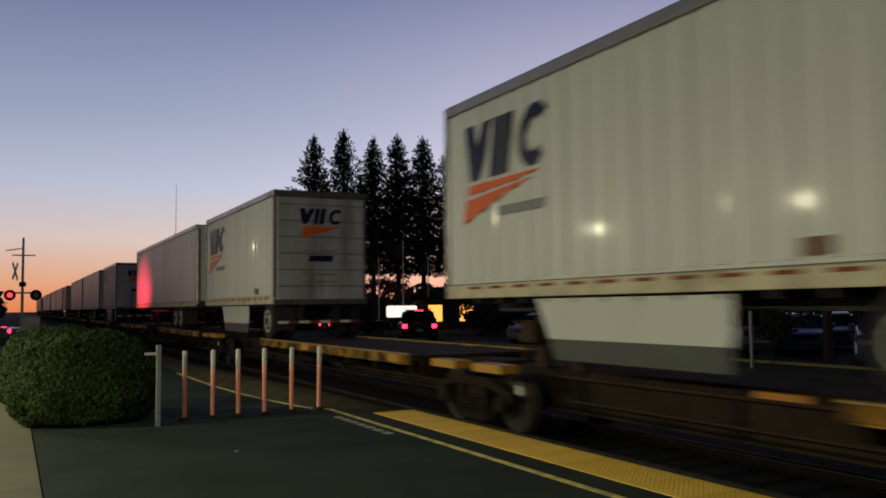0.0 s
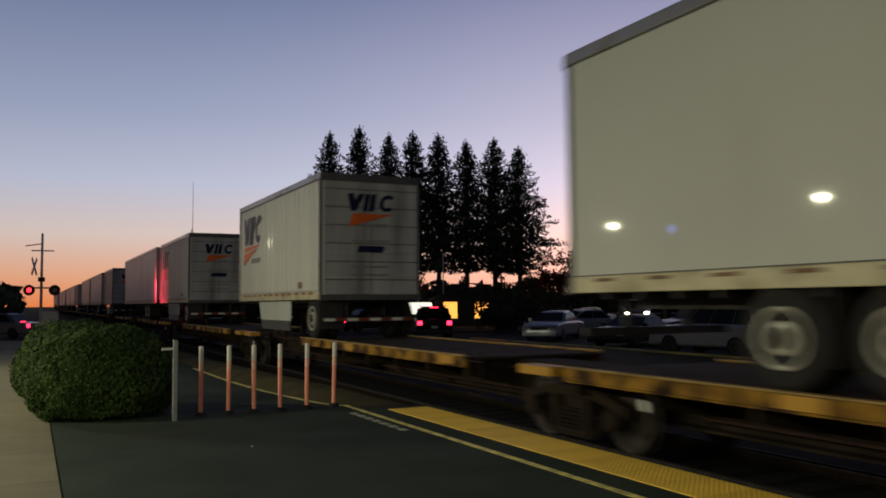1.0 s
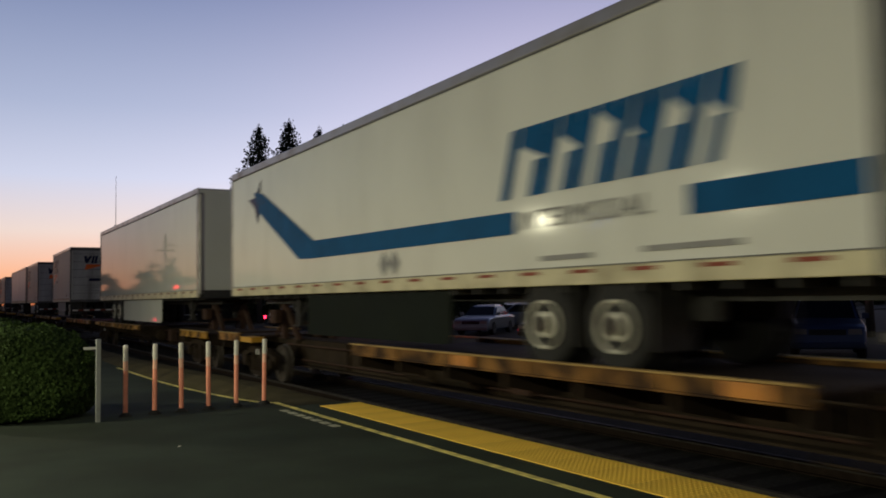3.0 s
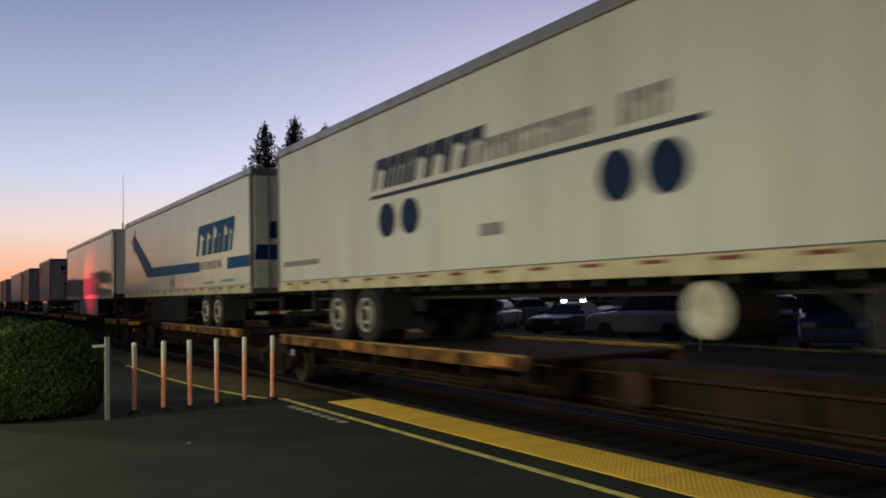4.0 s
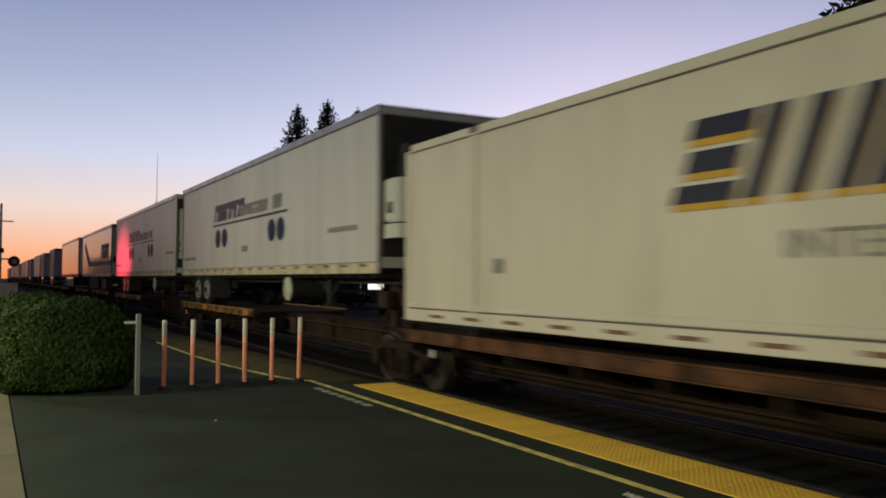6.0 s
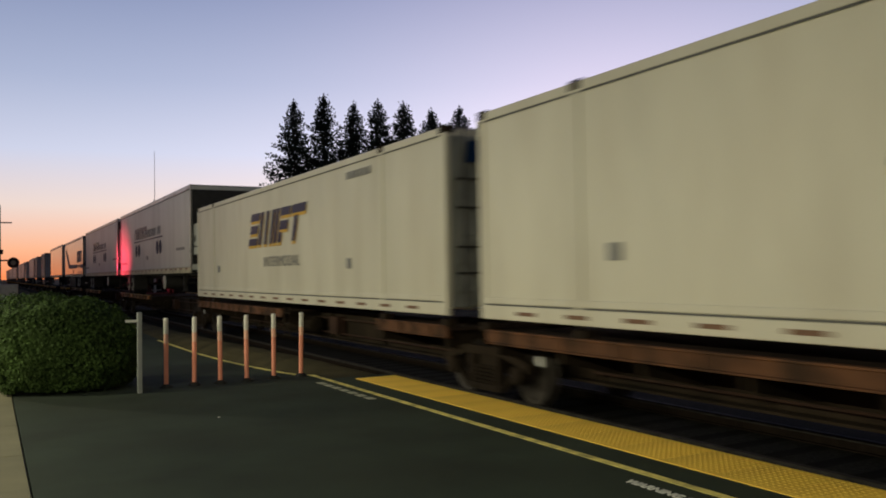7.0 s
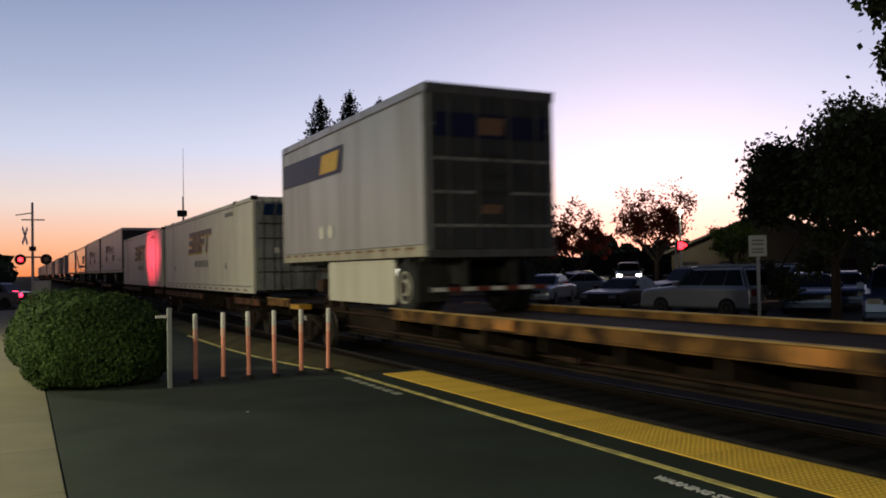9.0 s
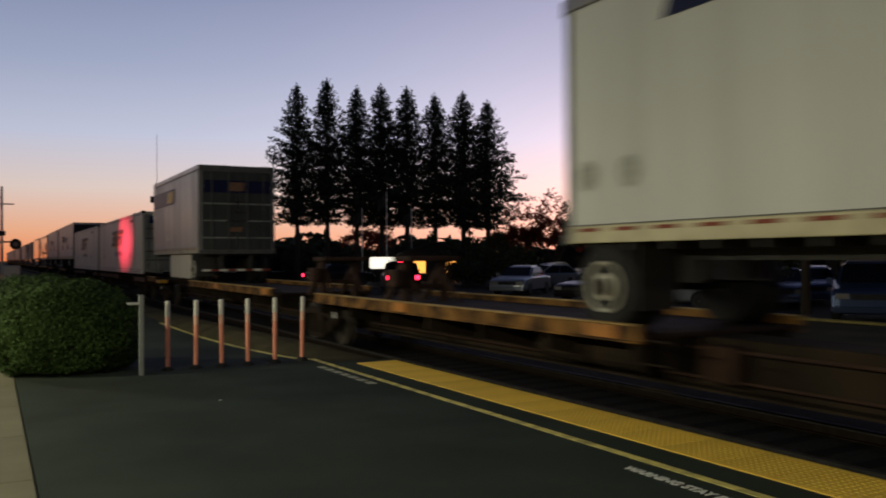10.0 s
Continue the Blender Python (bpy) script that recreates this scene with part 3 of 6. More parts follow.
# edge of the platform: tactile tiles, line, stencilled warning
strip = holder("tactile_strip", pose(0, 0, 0), "yellow tactile warning strip with raised domes", "tactile strip", kind="structure")


def tactile_tile():
    bm = bmesh.new()
    box(bm, 0.004, 0.686, 0.002, 0.608, 0.0, 0.008)
    for i in range(11):
        for j in range(10):
            x, y = 0.045 + i * 0.060, 0.035 + j * 0.060
            top = [bm.verts.new((x + 0.010 * a, y + 0.010 * b, 0.0118)) for a, b in ((-1, -1), (1, -1), (1, 1), (-1, 1))]
            low = [bm.verts.new((x + 0.020 * a, y + 0.020 * b, 0.008)) for a, b in ((-1, -1), (1, -1), (1, 1), (-1, 1))]
            bm.faces.new(top)
            for k in range(4):
                bm.faces.new((low[k], low[(k + 1) % 4], top[(k + 1) % 4], top[k]))
    return mesh_of("tile", bm, "tactile")


tile = tactile_tile()
for k in range(24):
    ob = new("tile", tile)
    ob.parent = strip
    ob.location = (5.05, 12.13 - 0.61 * (k + 1), 0)

bm = bmesh.new()
box(bm, 4.605, 4.69, -8, 13.02, 0.0, 0.004)
loft(bm, [[(4.605, y, z), (4.605, y, z + 0.006), (4.69, y, z + 0.006), (4.69, y, z)] for y, z in RAMP[:7]])
tagged(part("yellow_line", bm, "line"), "worn yellow safety line painted on asphalt", "painted line", kind="structure")
GROUND_TEXT = Matrix(((0, 1, 0, 4.335), (-1, 0, 0, 5.04), (0, 0, 1, 0.003), (0, 0, 0, 1)))
tagged(lettering("stencil_warning", "WARNING STAY BEHIND", 0.125, GROUND_TEXT, "word_paint", squeeze=0.96, bold=0.004), "white stencilled warning words on asphalt", "stencil", kind="structure")
bm = bmesh.new()
for k in range(7):
    y = 12.05 - 0.30 * k
    prism(bm, [(4.37, y), (4.37, y - 0.20), (4.475, y - 0.21), (4.475, y - 0.02)], 0.0, 0.004, "z")
tagged(part("stencil_bars", bm, "white_line"), "worn white stencilled marks beside the line", "stencil", kind="structure")


# ---- posts ----
def delineator():
    d = holder("delineator_post", pose(2.32, 12.85, 0), "orange plastic delineator post with white sheeting on top", "delineator post", "row of delineator posts")
    bm = bmesh.new()
    tube(bm, (0, 0, 0.03), (0, 0, 0.66), 0.034, 0.034, 14)
    part("tube", bm, "orange", d, smooth=False)
    bm = bmesh.new()
    tube(bm, (0, 0, 0.66), (0, 0, 0.80), 0.0345, 0.0345, 14)
    part("pale_band", bm, "pale_orange", d, "paler orange band below the sheeting")
    bm = bmesh.new()
    tube(bm, (0, 0, 0.80), (0, 0, 1.02), 0.036, 0.036, 14)
    tube(bm, (0, 0, 1.02), (0, 0, 1.035), 0.036, 0.026, 14)
    part("sheeting", bm, "reflect", d, "dull white reflective sheeting")
    bm = bmesh.new()
    tube(bm, (0, 0, -0.002), (0, 0, 0.03), 0.10, 0.085, 16)
    tube(bm, (0, 0, 0.03), (0, 0, 0.055), 0.07, 0.05, 16)
    part("base", bm, "rubber", d, "black rubber base")
    return d


first = delineator()
for k, (x, y, a) in enumerate(((2.735, 12.88, 0.5), (3.125, 12.87, -0.4), (3.53, 12.86, 0.6), (3.98, 12.92, -0.5), (4.45, 12.98, -1.0))):
    copy_thing(first, pose(x, y, 0, 0, a, 40 * k))

post = holder("sign_post", pose(1.89, 12.48, 0), "bare galvanised sign post with a small plate on edge", "sign post")
bm = bmesh.new()
rounded(bm, -0.032, 0.032, -0.032, 0.032, -0.002, 1.15, 0.006)
part("post", bm, "galv", post)
quick("plate", "sign", post, (-0.19, -0.033, -0.012, 0.012, 1.01, 1.045), label="small white plate seen on edge")


# ---- plants ----
def leaf_quad(verts, faces, p, n, size, rng):
    t = n.orthogonal().normalized()
    t.rotate(Matrix.Rotation(rng.uniform(0, 6.283), 3, n))
    b = n.cross(t)
    k = len(verts)
    verts += [tuple(p - t * size * 0.5), tuple(p + b * size * 0.32), tuple(p + t * size * 0.55), tuple(p - b * size * 0.32)]
    faces.append((k, k + 1, k + 2, k + 3))


def hedge(x, y, rx, ry, h, count, seed):
    rng = random.Random(seed)
    top = holder("hedge_bush", pose(x, y, 0), "dense rounded clipped green hedge bush", "hedge", "clipped bushes by the platform")

    def surface(u, w):
        c, s = math.cos(w), math.sin(w)
        d = Vector((math.cos(u) * c, math.sin(u) * c, s))
        f = 1.0 / ((abs(d.x) ** 2.3 + abs(d.y) ** 2.3 + abs(d.z) ** 2.1) ** (1 / 2.2))
        bump = 1 + 0.10 * noise.noise(Vector((d.x * 1.6 + seed, d.y * 1.6, d.z * 1.6))) + 0.06 * noise.noise(d * 4.0 + Vector((seed, 0, 0))) + 0.035 * noise.noise(d * 11.0)
        q = d * f * bump
        return Vector((q.x * rx, q.y * ry, max(0.02, h * 0.42 + q.z * h * 0.58))), d

    # closed dark shell in place of the shaded depth between the leaves
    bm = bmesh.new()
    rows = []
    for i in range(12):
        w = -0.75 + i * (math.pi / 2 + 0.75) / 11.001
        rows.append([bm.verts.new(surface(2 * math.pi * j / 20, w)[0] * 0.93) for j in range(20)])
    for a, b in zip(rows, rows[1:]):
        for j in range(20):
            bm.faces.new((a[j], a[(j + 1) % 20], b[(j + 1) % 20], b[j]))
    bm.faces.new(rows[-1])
    part("shade_core", bm, "core", top)
    verts, faces = [], []
    for _ in range(count):
        u, w = rng.uniform(0, 6.283), math.asin(rng.uniform(-0.62, 1))
        p, d = surface(u, w)
        p = p * rng.choice((rng.uniform(0.90, 1.0), rng.uniform(0.97, 1.045)))
        p.z = max(0.03, p.z)
        n = (d + Vector((rng.gauss(0, 0.6), rng.gauss(0, 0.6), rng.gauss(0.2, 0.6)))).normalized()
        leaf_quad(verts, faces, p, n, rng.uniform(0.028, 0.062), rng)
    me = bpy.data.meshes.new("leaves")
    me.from_pydata(verts, [], faces)
    me.materials.append(M["leaf"])
    ob = new("leaves", me)
    ob.parent = top
    tagged(ob, kind="stuff")


hedge(0.99, 13.85, 1.07, 1.05, 1.30, 62000, 3)
hedge(0.72, 16.2, 0.95, 1.2, 1.35, 22000, 8)


def limb(bm, p, d, length, r, rng, depth, tips):
    q = p + d * length
    tube(bm, p, q, r, r * 0.62, 6, False)
    if depth == 0:
        tips.append(q)
        return
    for _ in range(3):
        e = (d + Vector((rng.gauss(0, 0.55), rng.gauss(0, 0.55), rng.gauss(0.12, 0.35)))).normalized()
        limb(bm, q, e, length * rng.uniform(0.6, 0.85), r * 0.6, rng, depth - 1, tips)


def broadleaf(name, m, H, R, seed, leaves, material, label, leaf=0.22, low=0.25):
    rng = random.Random(seed)
    top = holder(name, m, label, "tree")
    bm = bmesh.new()
    tips = []
    trunk = H * low
    tube(bm, (0, 0, -0.1), (0, 0, trunk), H * 0.026, H * 0.02, 9)
    for k in range(6):
        a = k * 1.05 + rng.uniform(-0.3, 0.3)
        d = Vector((math.cos(a) * 0.7, math.sin(a) * 0.7, rng.uniform(0.5, 1.3))).normalized()
        limb(bm, Vector((0, 0, trunk * rng.uniform(0.8, 1.0))), d, H * 0.22, H * 0.013, rng, 2, tips)
    part("trunk", bm, "bark", top)
    verts, faces = [], []
    zc = (H + trunk) / 2 + 0.05 * H
    clumps = []
    for _ in range(46):
        d = Vector((rng.gauss(0, 1), rng.gauss(0, 1), rng.gauss(0, 1))).normalized() * rng.uniform(0.45, 1.0)
        clumps.append((Vector((d.x * R * 0.86, d.y * R * 0.86, zc + d.z * (H - trunk) * 0.46)), R * rng.uniform(0.16, 0.34)))
    clumps += [(t, R * 0.2) for t in tips]
    for _ in range(leaves):
        c, r = clumps[rng.randrange(len(clumps))]
        o = Vector((rng.gauss(0, 0.38), rng.gauss(0, 0.38), rng.gauss(0, 0.34))) * r
        n = Vector((rng.gauss(0, 1), rng.gauss(0, 1), rng.gauss(0.3, 1))).normalized()
        leaf_quad(verts, faces, c + o, n, leaf * rng.uniform(0.6, 1.3), rng)
    me = bpy.data.meshes.new("crown")
    me.from_pydata(verts, [], faces)
    me.materials.append(M[material])
    ob = new("crown", me)
    ob.parent = top
    return top


def conifer(m, H, R, seed):
    rng = random.Random(seed)
    top = holder("conifer_tree", m, "tall dark pointed conifer with a bare lower trunk", "tree", "row of tall conifers")
    bm = bmesh.new()
    tube(bm, (0, 0, -0.3), (0, 0, H * 0.6), 0.26, 0.13, 9)
    tube(bm, (0, 0, H * 0.6), (0, 0, H * 0.99), 0.13, 0.02, 7)
    part("trunk", bm, "bark", top)
    verts, faces = [], []
    z = H * 0.29
    twist = 0.0
    while z < H * 0.985:
        f = (z - H * 0.29) / (H * 0.71)
        reach = R * (1 - f) ** 0.86 * (0.55 + 0.45 * min(1, f * 5)) + 0.07
        twist += 2.4
        for b in range(8):
            a = twist + b * 0.785 + rng.gauss(0, 0.22)
            ln = reach * rng.choice((0.5, 0.72, 0.9, 1.02, 1.18)) * rng.uniform(0.85, 1.12)
            rise = rng.uniform(0.05, 0.30) + 0.55 * f
            side = Vector((-math.sin(a), math.cos(a), 0))
            for q in range(max(9, int(ln * 28))):
                w = rng.random() ** 0.7
                rad = ln * w
                spread = 0.10 + 0.24 * ln * w * (1.15 - w)
                p = Vector((math.cos(a) * rad, math.sin(a) * rad, z + rise * rad - 0.12 * rad * w)) + side * rng.gauss(0, spread) + Vector((0, 0, rng.gauss(-0.08, 0.13)))
                n = Vector((rng.gauss(0, 0.7), rng.gauss(0, 0.7), rng.gauss(0, 0.8) + 0.2)).normalized()
                leaf_quad(verts, faces, p, n, rng.uniform(0.14, 0.36) * (1 - 0.25 * f), rng)
        z += rng.uniform(0.28, 0.46) * (1 - 0.35 * f)
    for k in range(14):
        leaf_quad(verts, faces, Vector((rng.gauss(0, 0.04), rng.gauss(0, 0.04), H * 0.97 + k * 0.05)), Vector((rng.gauss(0, 1), rng.gauss(0, 1), 0.1)).normalized(), 0.18, rng)
    me = bpy.data.meshes.new("crown")
    me.from_pydata(verts, [], faces)
    me.materials.append(M["needle"])
    ob = new("crown", me)
    ob.parent = top
    return top


CONIFERS = ((24.94, 73.91, 17.9), (27.35, 72.41, 18.35), (29.65, 70.84, 17.56), (31.47, 69.4, 17.59),
            (33.32, 67.86, 17.3), (35.33, 66.16, 16.53), (37.23, 64.42, 16.56), (38.81, 62.77, 15.6))
models = [conifer(pose(x, y, -0.3, 0, 0, 50 * k), h + 0.3, 3.75, 40 + k) for k, (x, y, h) in enumerate(CONIFERS[:3])]
for k, (x, y, h) in enumerate(CONIFERS[3:]):
    src = models[k % 3]
    s = (h + 0.3) / (CONIFERS[k % 3][2] + 0.3)
    copy_thing(src, pose(x, y, -0.3, 0, 0, 77 * k + 130) @ Matrix.Diagonal((1.05, 1.05, s, 1)))

broadleaf("oak_tree", pose(22.7, 17.6, -0.2), 6.6, 3.2, 5, 60000, "broad", "dark round-crowned street tree beside parked cars", 0.17, 0.29)
broadleaf("oak_tree", pose(31.5, 19.5, -0.2), 7.9, 4.2, 6, 45000, "broad", "dark round-crowned street tree in the lot", 0.21, 0.2)
broadleaf("oak_tree", pose(16.95, 8.1, -0.13), 7.6, 2.9, 9, 28000, "broad", "dark leafy tree near the tracks", 0.20, 0.67)
broadleaf("autumn_tree", pose(44.4, 60.4, -0.2), 7.8, 2.7, 21, 3300, "autumn", "thin autumn tree against the sunset", 0.26, 0.2)
broadleaf("autumn_tree", pose(47.6, 54.1, -0.2), 8.4, 4.3, 22, 6400, "autumn", "thin autumn tree against the sunset", 0.24, 0.28)
broadleaf("autumn_tree", pose(42.5, 63.5, -0.2), 7.0, 2.3, 23, 3000, "autumn", "thin autumn tree against the sunset", 0.26, 0.2)
broadleaf("autumn_tree", pose(33.0, 76.0, -0.2), 7.0, 2.9, 24, 2400, "autumn", "thin autumn tree behind the conifers", 0.26, 0.2)
broadleaf("lit_tree", pose(38.4, 36.5, -0.2), 4.6, 1.7, 25, 5200, "lit_crown_leaf", "small green tree lit by a lamp", 0.16, 0.3)


# ---- spine cars ----
SPEED = 15.57
DECK = 0.81
NEAR = 6.09                       # near side of the train
WIDE = 2.59
MOVING = []                       # (thing, place along the track at the start, x, z)


def on_train(ob, u, x=NEAR, z=DECK):
    ob.matrix_basis = pose(x, u, z)
    MOVING.append((ob, u, x, z))


WHEELSET = []


def wheelset_mesh():
    bm = bmesh.new()
    for s in (-1, 1):
        c = 0.7525 * s
        lathe(bm, (c, 0, 0), [(-0.055 * s, 0.20), (-0.05 * s, 0.40), (-0.065 * s, 0.445), (-0.05 * s, 0.447), (-0.035 * s, 0.42), (0.06 * s, 0.415), (0.06 * s, 0.36), (0.03 * s, 0.33), (0.04 * s, 0.13), (0.075 * s, 0.11)], 22)
        for k in range(3):
            a = k * 2.094
            tube(bm, (c + 0.05 * s, 0.07 * math.cos(a), 0.07 * math.sin(a)), (c + 0.10 * s, 0.07 * math.cos(a), 0.07 * math.sin(a)), 0.018, n=6)
    tube(bm, (-0.8, 0, 0), (0.8, 0, 0), 0.075, n=10)
    return mesh_of("wheelset", bm, "wheel_steel")


def truck_frame_mesh():
    bm = bmesh.new()
    for s in (-1, 1):
        x = 1.0 * s
        prism(bm, [(-1.15, 0.03), (-1.15, 0.17), (-0.50, 0.34), (0.50, 0.34), (1.15, 0.17), (1.15, 0.03), (1.0, 0.10), (0.48, 0.22), (-0.48, 0.22), (-1.0, 0.10)], x - 0.07, x + 0.07)
        prism(bm, [(-0.40, -0.29), (0.40, -0.29), (0.44, -0.20), (-0.44, -0.20)], x - 0.08, x + 0.08)
        for k in (-1, 1):
            prism(bm, [(k * 0.40, -0.29), (k * 0.50, -0.26), (k * 0.98, 0.06), (k * 0.90, 0.10)], x - 0.055, x + 0.055)
            prism(bm, [(k * 0.30, -0.20), (k * 0.40, -0.20), (k * 0.40, 0.22), (k * 0.30, 0.22)], x - 0.065, x + 0.065)
        for y in (-0.89, 0.89):
            lathe(bm, (x, y, 0), [(-0.1, 0.13), (0.10, 0.13), (0.12, 0.06)] if s > 0 else [(-0.12, 0.06), (-0.10, 0.13), (0.1, 0.13)], 10)
        for y in (-0.18, 0, 0.18):
            for k in range(5):
                tube(bm, (x, y, -0.19 + 0.055 * k), (x, y, -0.155 + 0.055 * k), 0.075, n=10)
    box(bm, -1.0, 1.0, -0.2, 0.2, -0.05, 0.28)
    return mesh_of("truck", bm, "car_rust")


WHEEL_MESH, TRUCK_MESH = wheelset_mesh(), truck_frame_mesh()


def add_truck(parent, y):
    t = new("truck", TRUCK_MESH)
    t.parent = parent
    t.location = (TRACK_X - NEAR, y, RAIL_TOP + 0.42 - DECK)
    for dy in (-0.89, 0.89):
        w = new("wheelset", WHEEL_MESH)
        w.parent = t
        w.location = (0, dy, 0)
        WHEELSET.append((w, dy))
    return t


def spine_unit(lead, trail, deck, truck_lead, truck_trail, sill, hitch, short=(), rim=0.036, steps=(True, True)):
    """One platform of an articulated spine car between two joints; deck: the stretch that carries wheels."""
    c = holder("spine_car", pose(0, 0, 0), "rusty intermodal spine car with a faded yellow deck sill", "rail car", "units of the freight train")
    y = lambda u: u - trail
    mid = TRACK_X - NEAR
    bm = bmesh.new()
    rounded(bm, mid - 0.34, mid + 0.34, 0.25, y(lead) - 0.25, -0.62, -0.06, 0.02)
    box(bm, mid - 0.45, mid + 0.45, 0.25, y(lead) - 0.25, -0.655, -0.625)
    for k in range(6):
        yy = y(lead) * (k + 0.7) / 6.4
        box(bm, mid - 0.42, mid + 0.42, yy, yy + 0.05, -0.60, -0.08)
    part("centre_sill", bm, "car_rust", c)
    decks = [deck, *short]
    for a, b in decks:
        a, b = y(a), y(b)
        bm = bmesh.new()
        box(bm, 0.03, WIDE - 0.03, b, a, -0.05, -0.004)
        part("deck", bm, "deck_rust", c, "rusty steel deck")
        for k in range(int((a - b) / 1.45) + 1):
            yy = b + 0.1 + k * (a - b - 0.25) / max(1, int((a - b) / 1.45))
            bm = bmesh.new()
            prism(bm, [(0.05, -0.30), (0.05, -0.052), (WIDE - 0.05, -0.052), (WIDE - 0.05, -0.30), (mid + 0.3, -0.5), (mid - 0.3, -0.5)], yy, yy + 0.07, "y")
            part("crossbeam", bm, "car_rust", c)
        for x0, x1 in ((-0.02, 0.02), (WIDE - 0.02, WIDE + 0.02)):
            bm = bmesh.new()
            low = -0.155 + max(0.0, rim - 0.036) * 0.8
            prism(bm, [(x0, low + 0.025), (x0 - 0.03, low + 0.02), (x0 - 0.03, low), (x1 + 0.03, low), (x1 + 0.03, low + 0.02), (x1, low + 0.025), (x1, rim - 0.026), (x0, rim - 0.026)], b, a, "y")
            beam = part("side_sill", bm, sill, c, "faded side sill with rust")
            # flange paler than the sill face: light on its top put into the colour
            bm = bmesh.new()
            rounded(bm, x0 - 0.03, x1 + 0.03, b, a, rim - 0.025, rim, 0.006)
            part("top_flange", bm, "sill_edge" if sill != "orange_car" else sill, beam, "worn sill edge, pale with the light on its top painted in")
            for k in range(int((a - b) / 1.1)):
                yy = b + 0.5 + k * 1.1
                quick("stiffener", sill, beam, (x0 - 0.022 if x0 < 1 else x1, x0 if x0 < 1 else x1 + 0.022, yy, yy + 0.035, low + 0.026, rim - 0.027))
        for yy in (b + 0.35, (a + b) / 2 + 0.6):
            if a - b > 4 and sill != "orange_car":
                quick("reflector", "bright_yellow" if sill == "yellow_car" else "orange_patch", c, (-0.050, -0.0225, yy, yy + 0.50, low + 0.03, rim - 0.03), label="reflective patch")
    for y0, there in ((y(lead) - 1.30, steps[0]), (0.05, steps[1])):
        if not there:
            continue
        quick("end_step", "bright_yellow" if sill != "orange_car" else sill, c, (-0.01, 0.30, y0, y0 + 0.78, -0.12, 0.0), label="narrow end step")
    # brake gear along the spine
    ym = y(lead) * 0.5
    bm = bmesh.new()
    for dy in (-0.55, 0.55):
        b2 = bmesh.new()
        lathe(b2, (0, 0, 0), [(-0.5, 0.10), (-0.46, 0.19), (0.46, 0.19), (0.5, 0.10)], 14)
        b2.transform(pose(mid - 0.62, ym + dy, -0.34, 0, 0, 90))
        merge(bm, b2)
    part("air_tank", bm, "car_rust", c)
    bm = bmesh.new()
    tube(bm, (mid - 0.44, 1.2, -0.18), (mid - 0.44, y(lead) - 1.2, -0.18), 0.022, n=6)
    tube(bm, (mid - 0.46, 1.8, -0.50), (mid - 0.46, y(lead) - 1.8, -0.50), 0.018, n=6)
    part("brake_pipe", bm, "hitch_rust", c)
    bm = bmesh.new()
    rounded(bm, mid - 0.60, mid - 0.36, ym - 2.2, ym - 1.75, -0.52, -0.12, 0.03)
    part("valve_box", bm, "hitch_rust", c)
    quick("stencil_plate", "orange_patch", c, (mid - 0.352, mid - 0.342, y(lead) - 5.6, y(lead) - 4.9, -0.20, -0.09), label="small orange plate on the spine")
    # ladder and grab irons at one end
    bm = bmesh.new()
    ye = y(deck[1]) - 0.25
    for zz in (-0.55, -0.30, -0.05):
        tube(bm, (0.02, ye - 0.2, zz), (0.02, ye + 0.2, zz), 0.014, n=6)
    for dy in (-0.2, 0.2):
        tube(bm, (0.02, ye + dy, -0.6), (0.02, ye + dy, 0.1), 0.016, n=6)
    part("grab_iron", bm, "car_rust", c)
    # brake hose bracket and bright coupling plate
    quick("placard", "sign", c, (-0.03, -0.022, y(lead) - 1.86, y(lead) - 1.76, -0.36, -0.24), label="small white placard")
    for k, one in enumerate(hitch if isinstance(hitch, tuple) else (hitch,)):
        if one is None:
            continue
        h, q = y(one), (1 if k == 0 else -1)
        bm = bmesh.new()
        rounded(bm, mid - 0.55, mid + 0.55, h - 0.42, h + 0.32, 0.78, 0.88, 0.03)
        stand = part("hitch_stand", bm, "hitch_rust", c, "rusty trailer hitch stand")
        for s in (-0.42, 0.42):
            bm = bmesh.new()
            prism(bm, [(h - q * 1.0, -0.06), (h - q * 0.80, -0.06), (h + q * 0.04, 0.78), (h - q * 0.12, 0.78)], mid + s - 0.05, mid + s + 0.05)
            part("diagonal_leg", bm, "hitch_rust", stand)
            quick("upright", "hitch_rust", stand, (mid + s - 0.07, mid + s + 0.07, h - 0.09, h + 0.09, -0.06, 0.777))
            bm = bmesh.new()
            tube(bm, (mid + s, h + q * 0.62, 0.0), (mid + s * 0.8, h + q * 0.05, 0.55), 0.035, n=8)
            part("brace", bm, "hitch_rust", stand)
        quick("cross_tie", "hitch_rust", stand, (mid - 0.345, mid + 0.345, h - 0.04, h + 0.04, 0.25, 0.33))
        bm = bmesh.new()
        rounded(bm, mid - 0.75, mid - 0.55, h - 0.22, h + 0.18, 0.30, 0.62, 0.03)
        part("jack_box", bm, "hitch_rust", stand)
    if truck_lead:
        add_truck(c, y(lead) - 1.0)
        bm = bmesh.new()
        box(bm, mid - 0.12, mid + 0.12, y(lead) - 0.3, y(lead) + 0.95, -0.45, -0.2)
        rounded(bm, mid - 0.2, mid + 0.2, y(lead) + 0.6, y(lead) + 1.0, -0.48, -0.17, 0.03)
        part("coupler", bm, "car_rust", c)
    if truck_trail:
        add_truck(c, 0.0 if truck_trail == "joint" else 1.0)
        if truck_trail == "end":
            bm = bmesh.new()
            box(bm, mid - 0.12, mid + 0.12, -0.95, 0.3, -0.45, -0.2)
            part("coupler", bm, "car_rust", c)
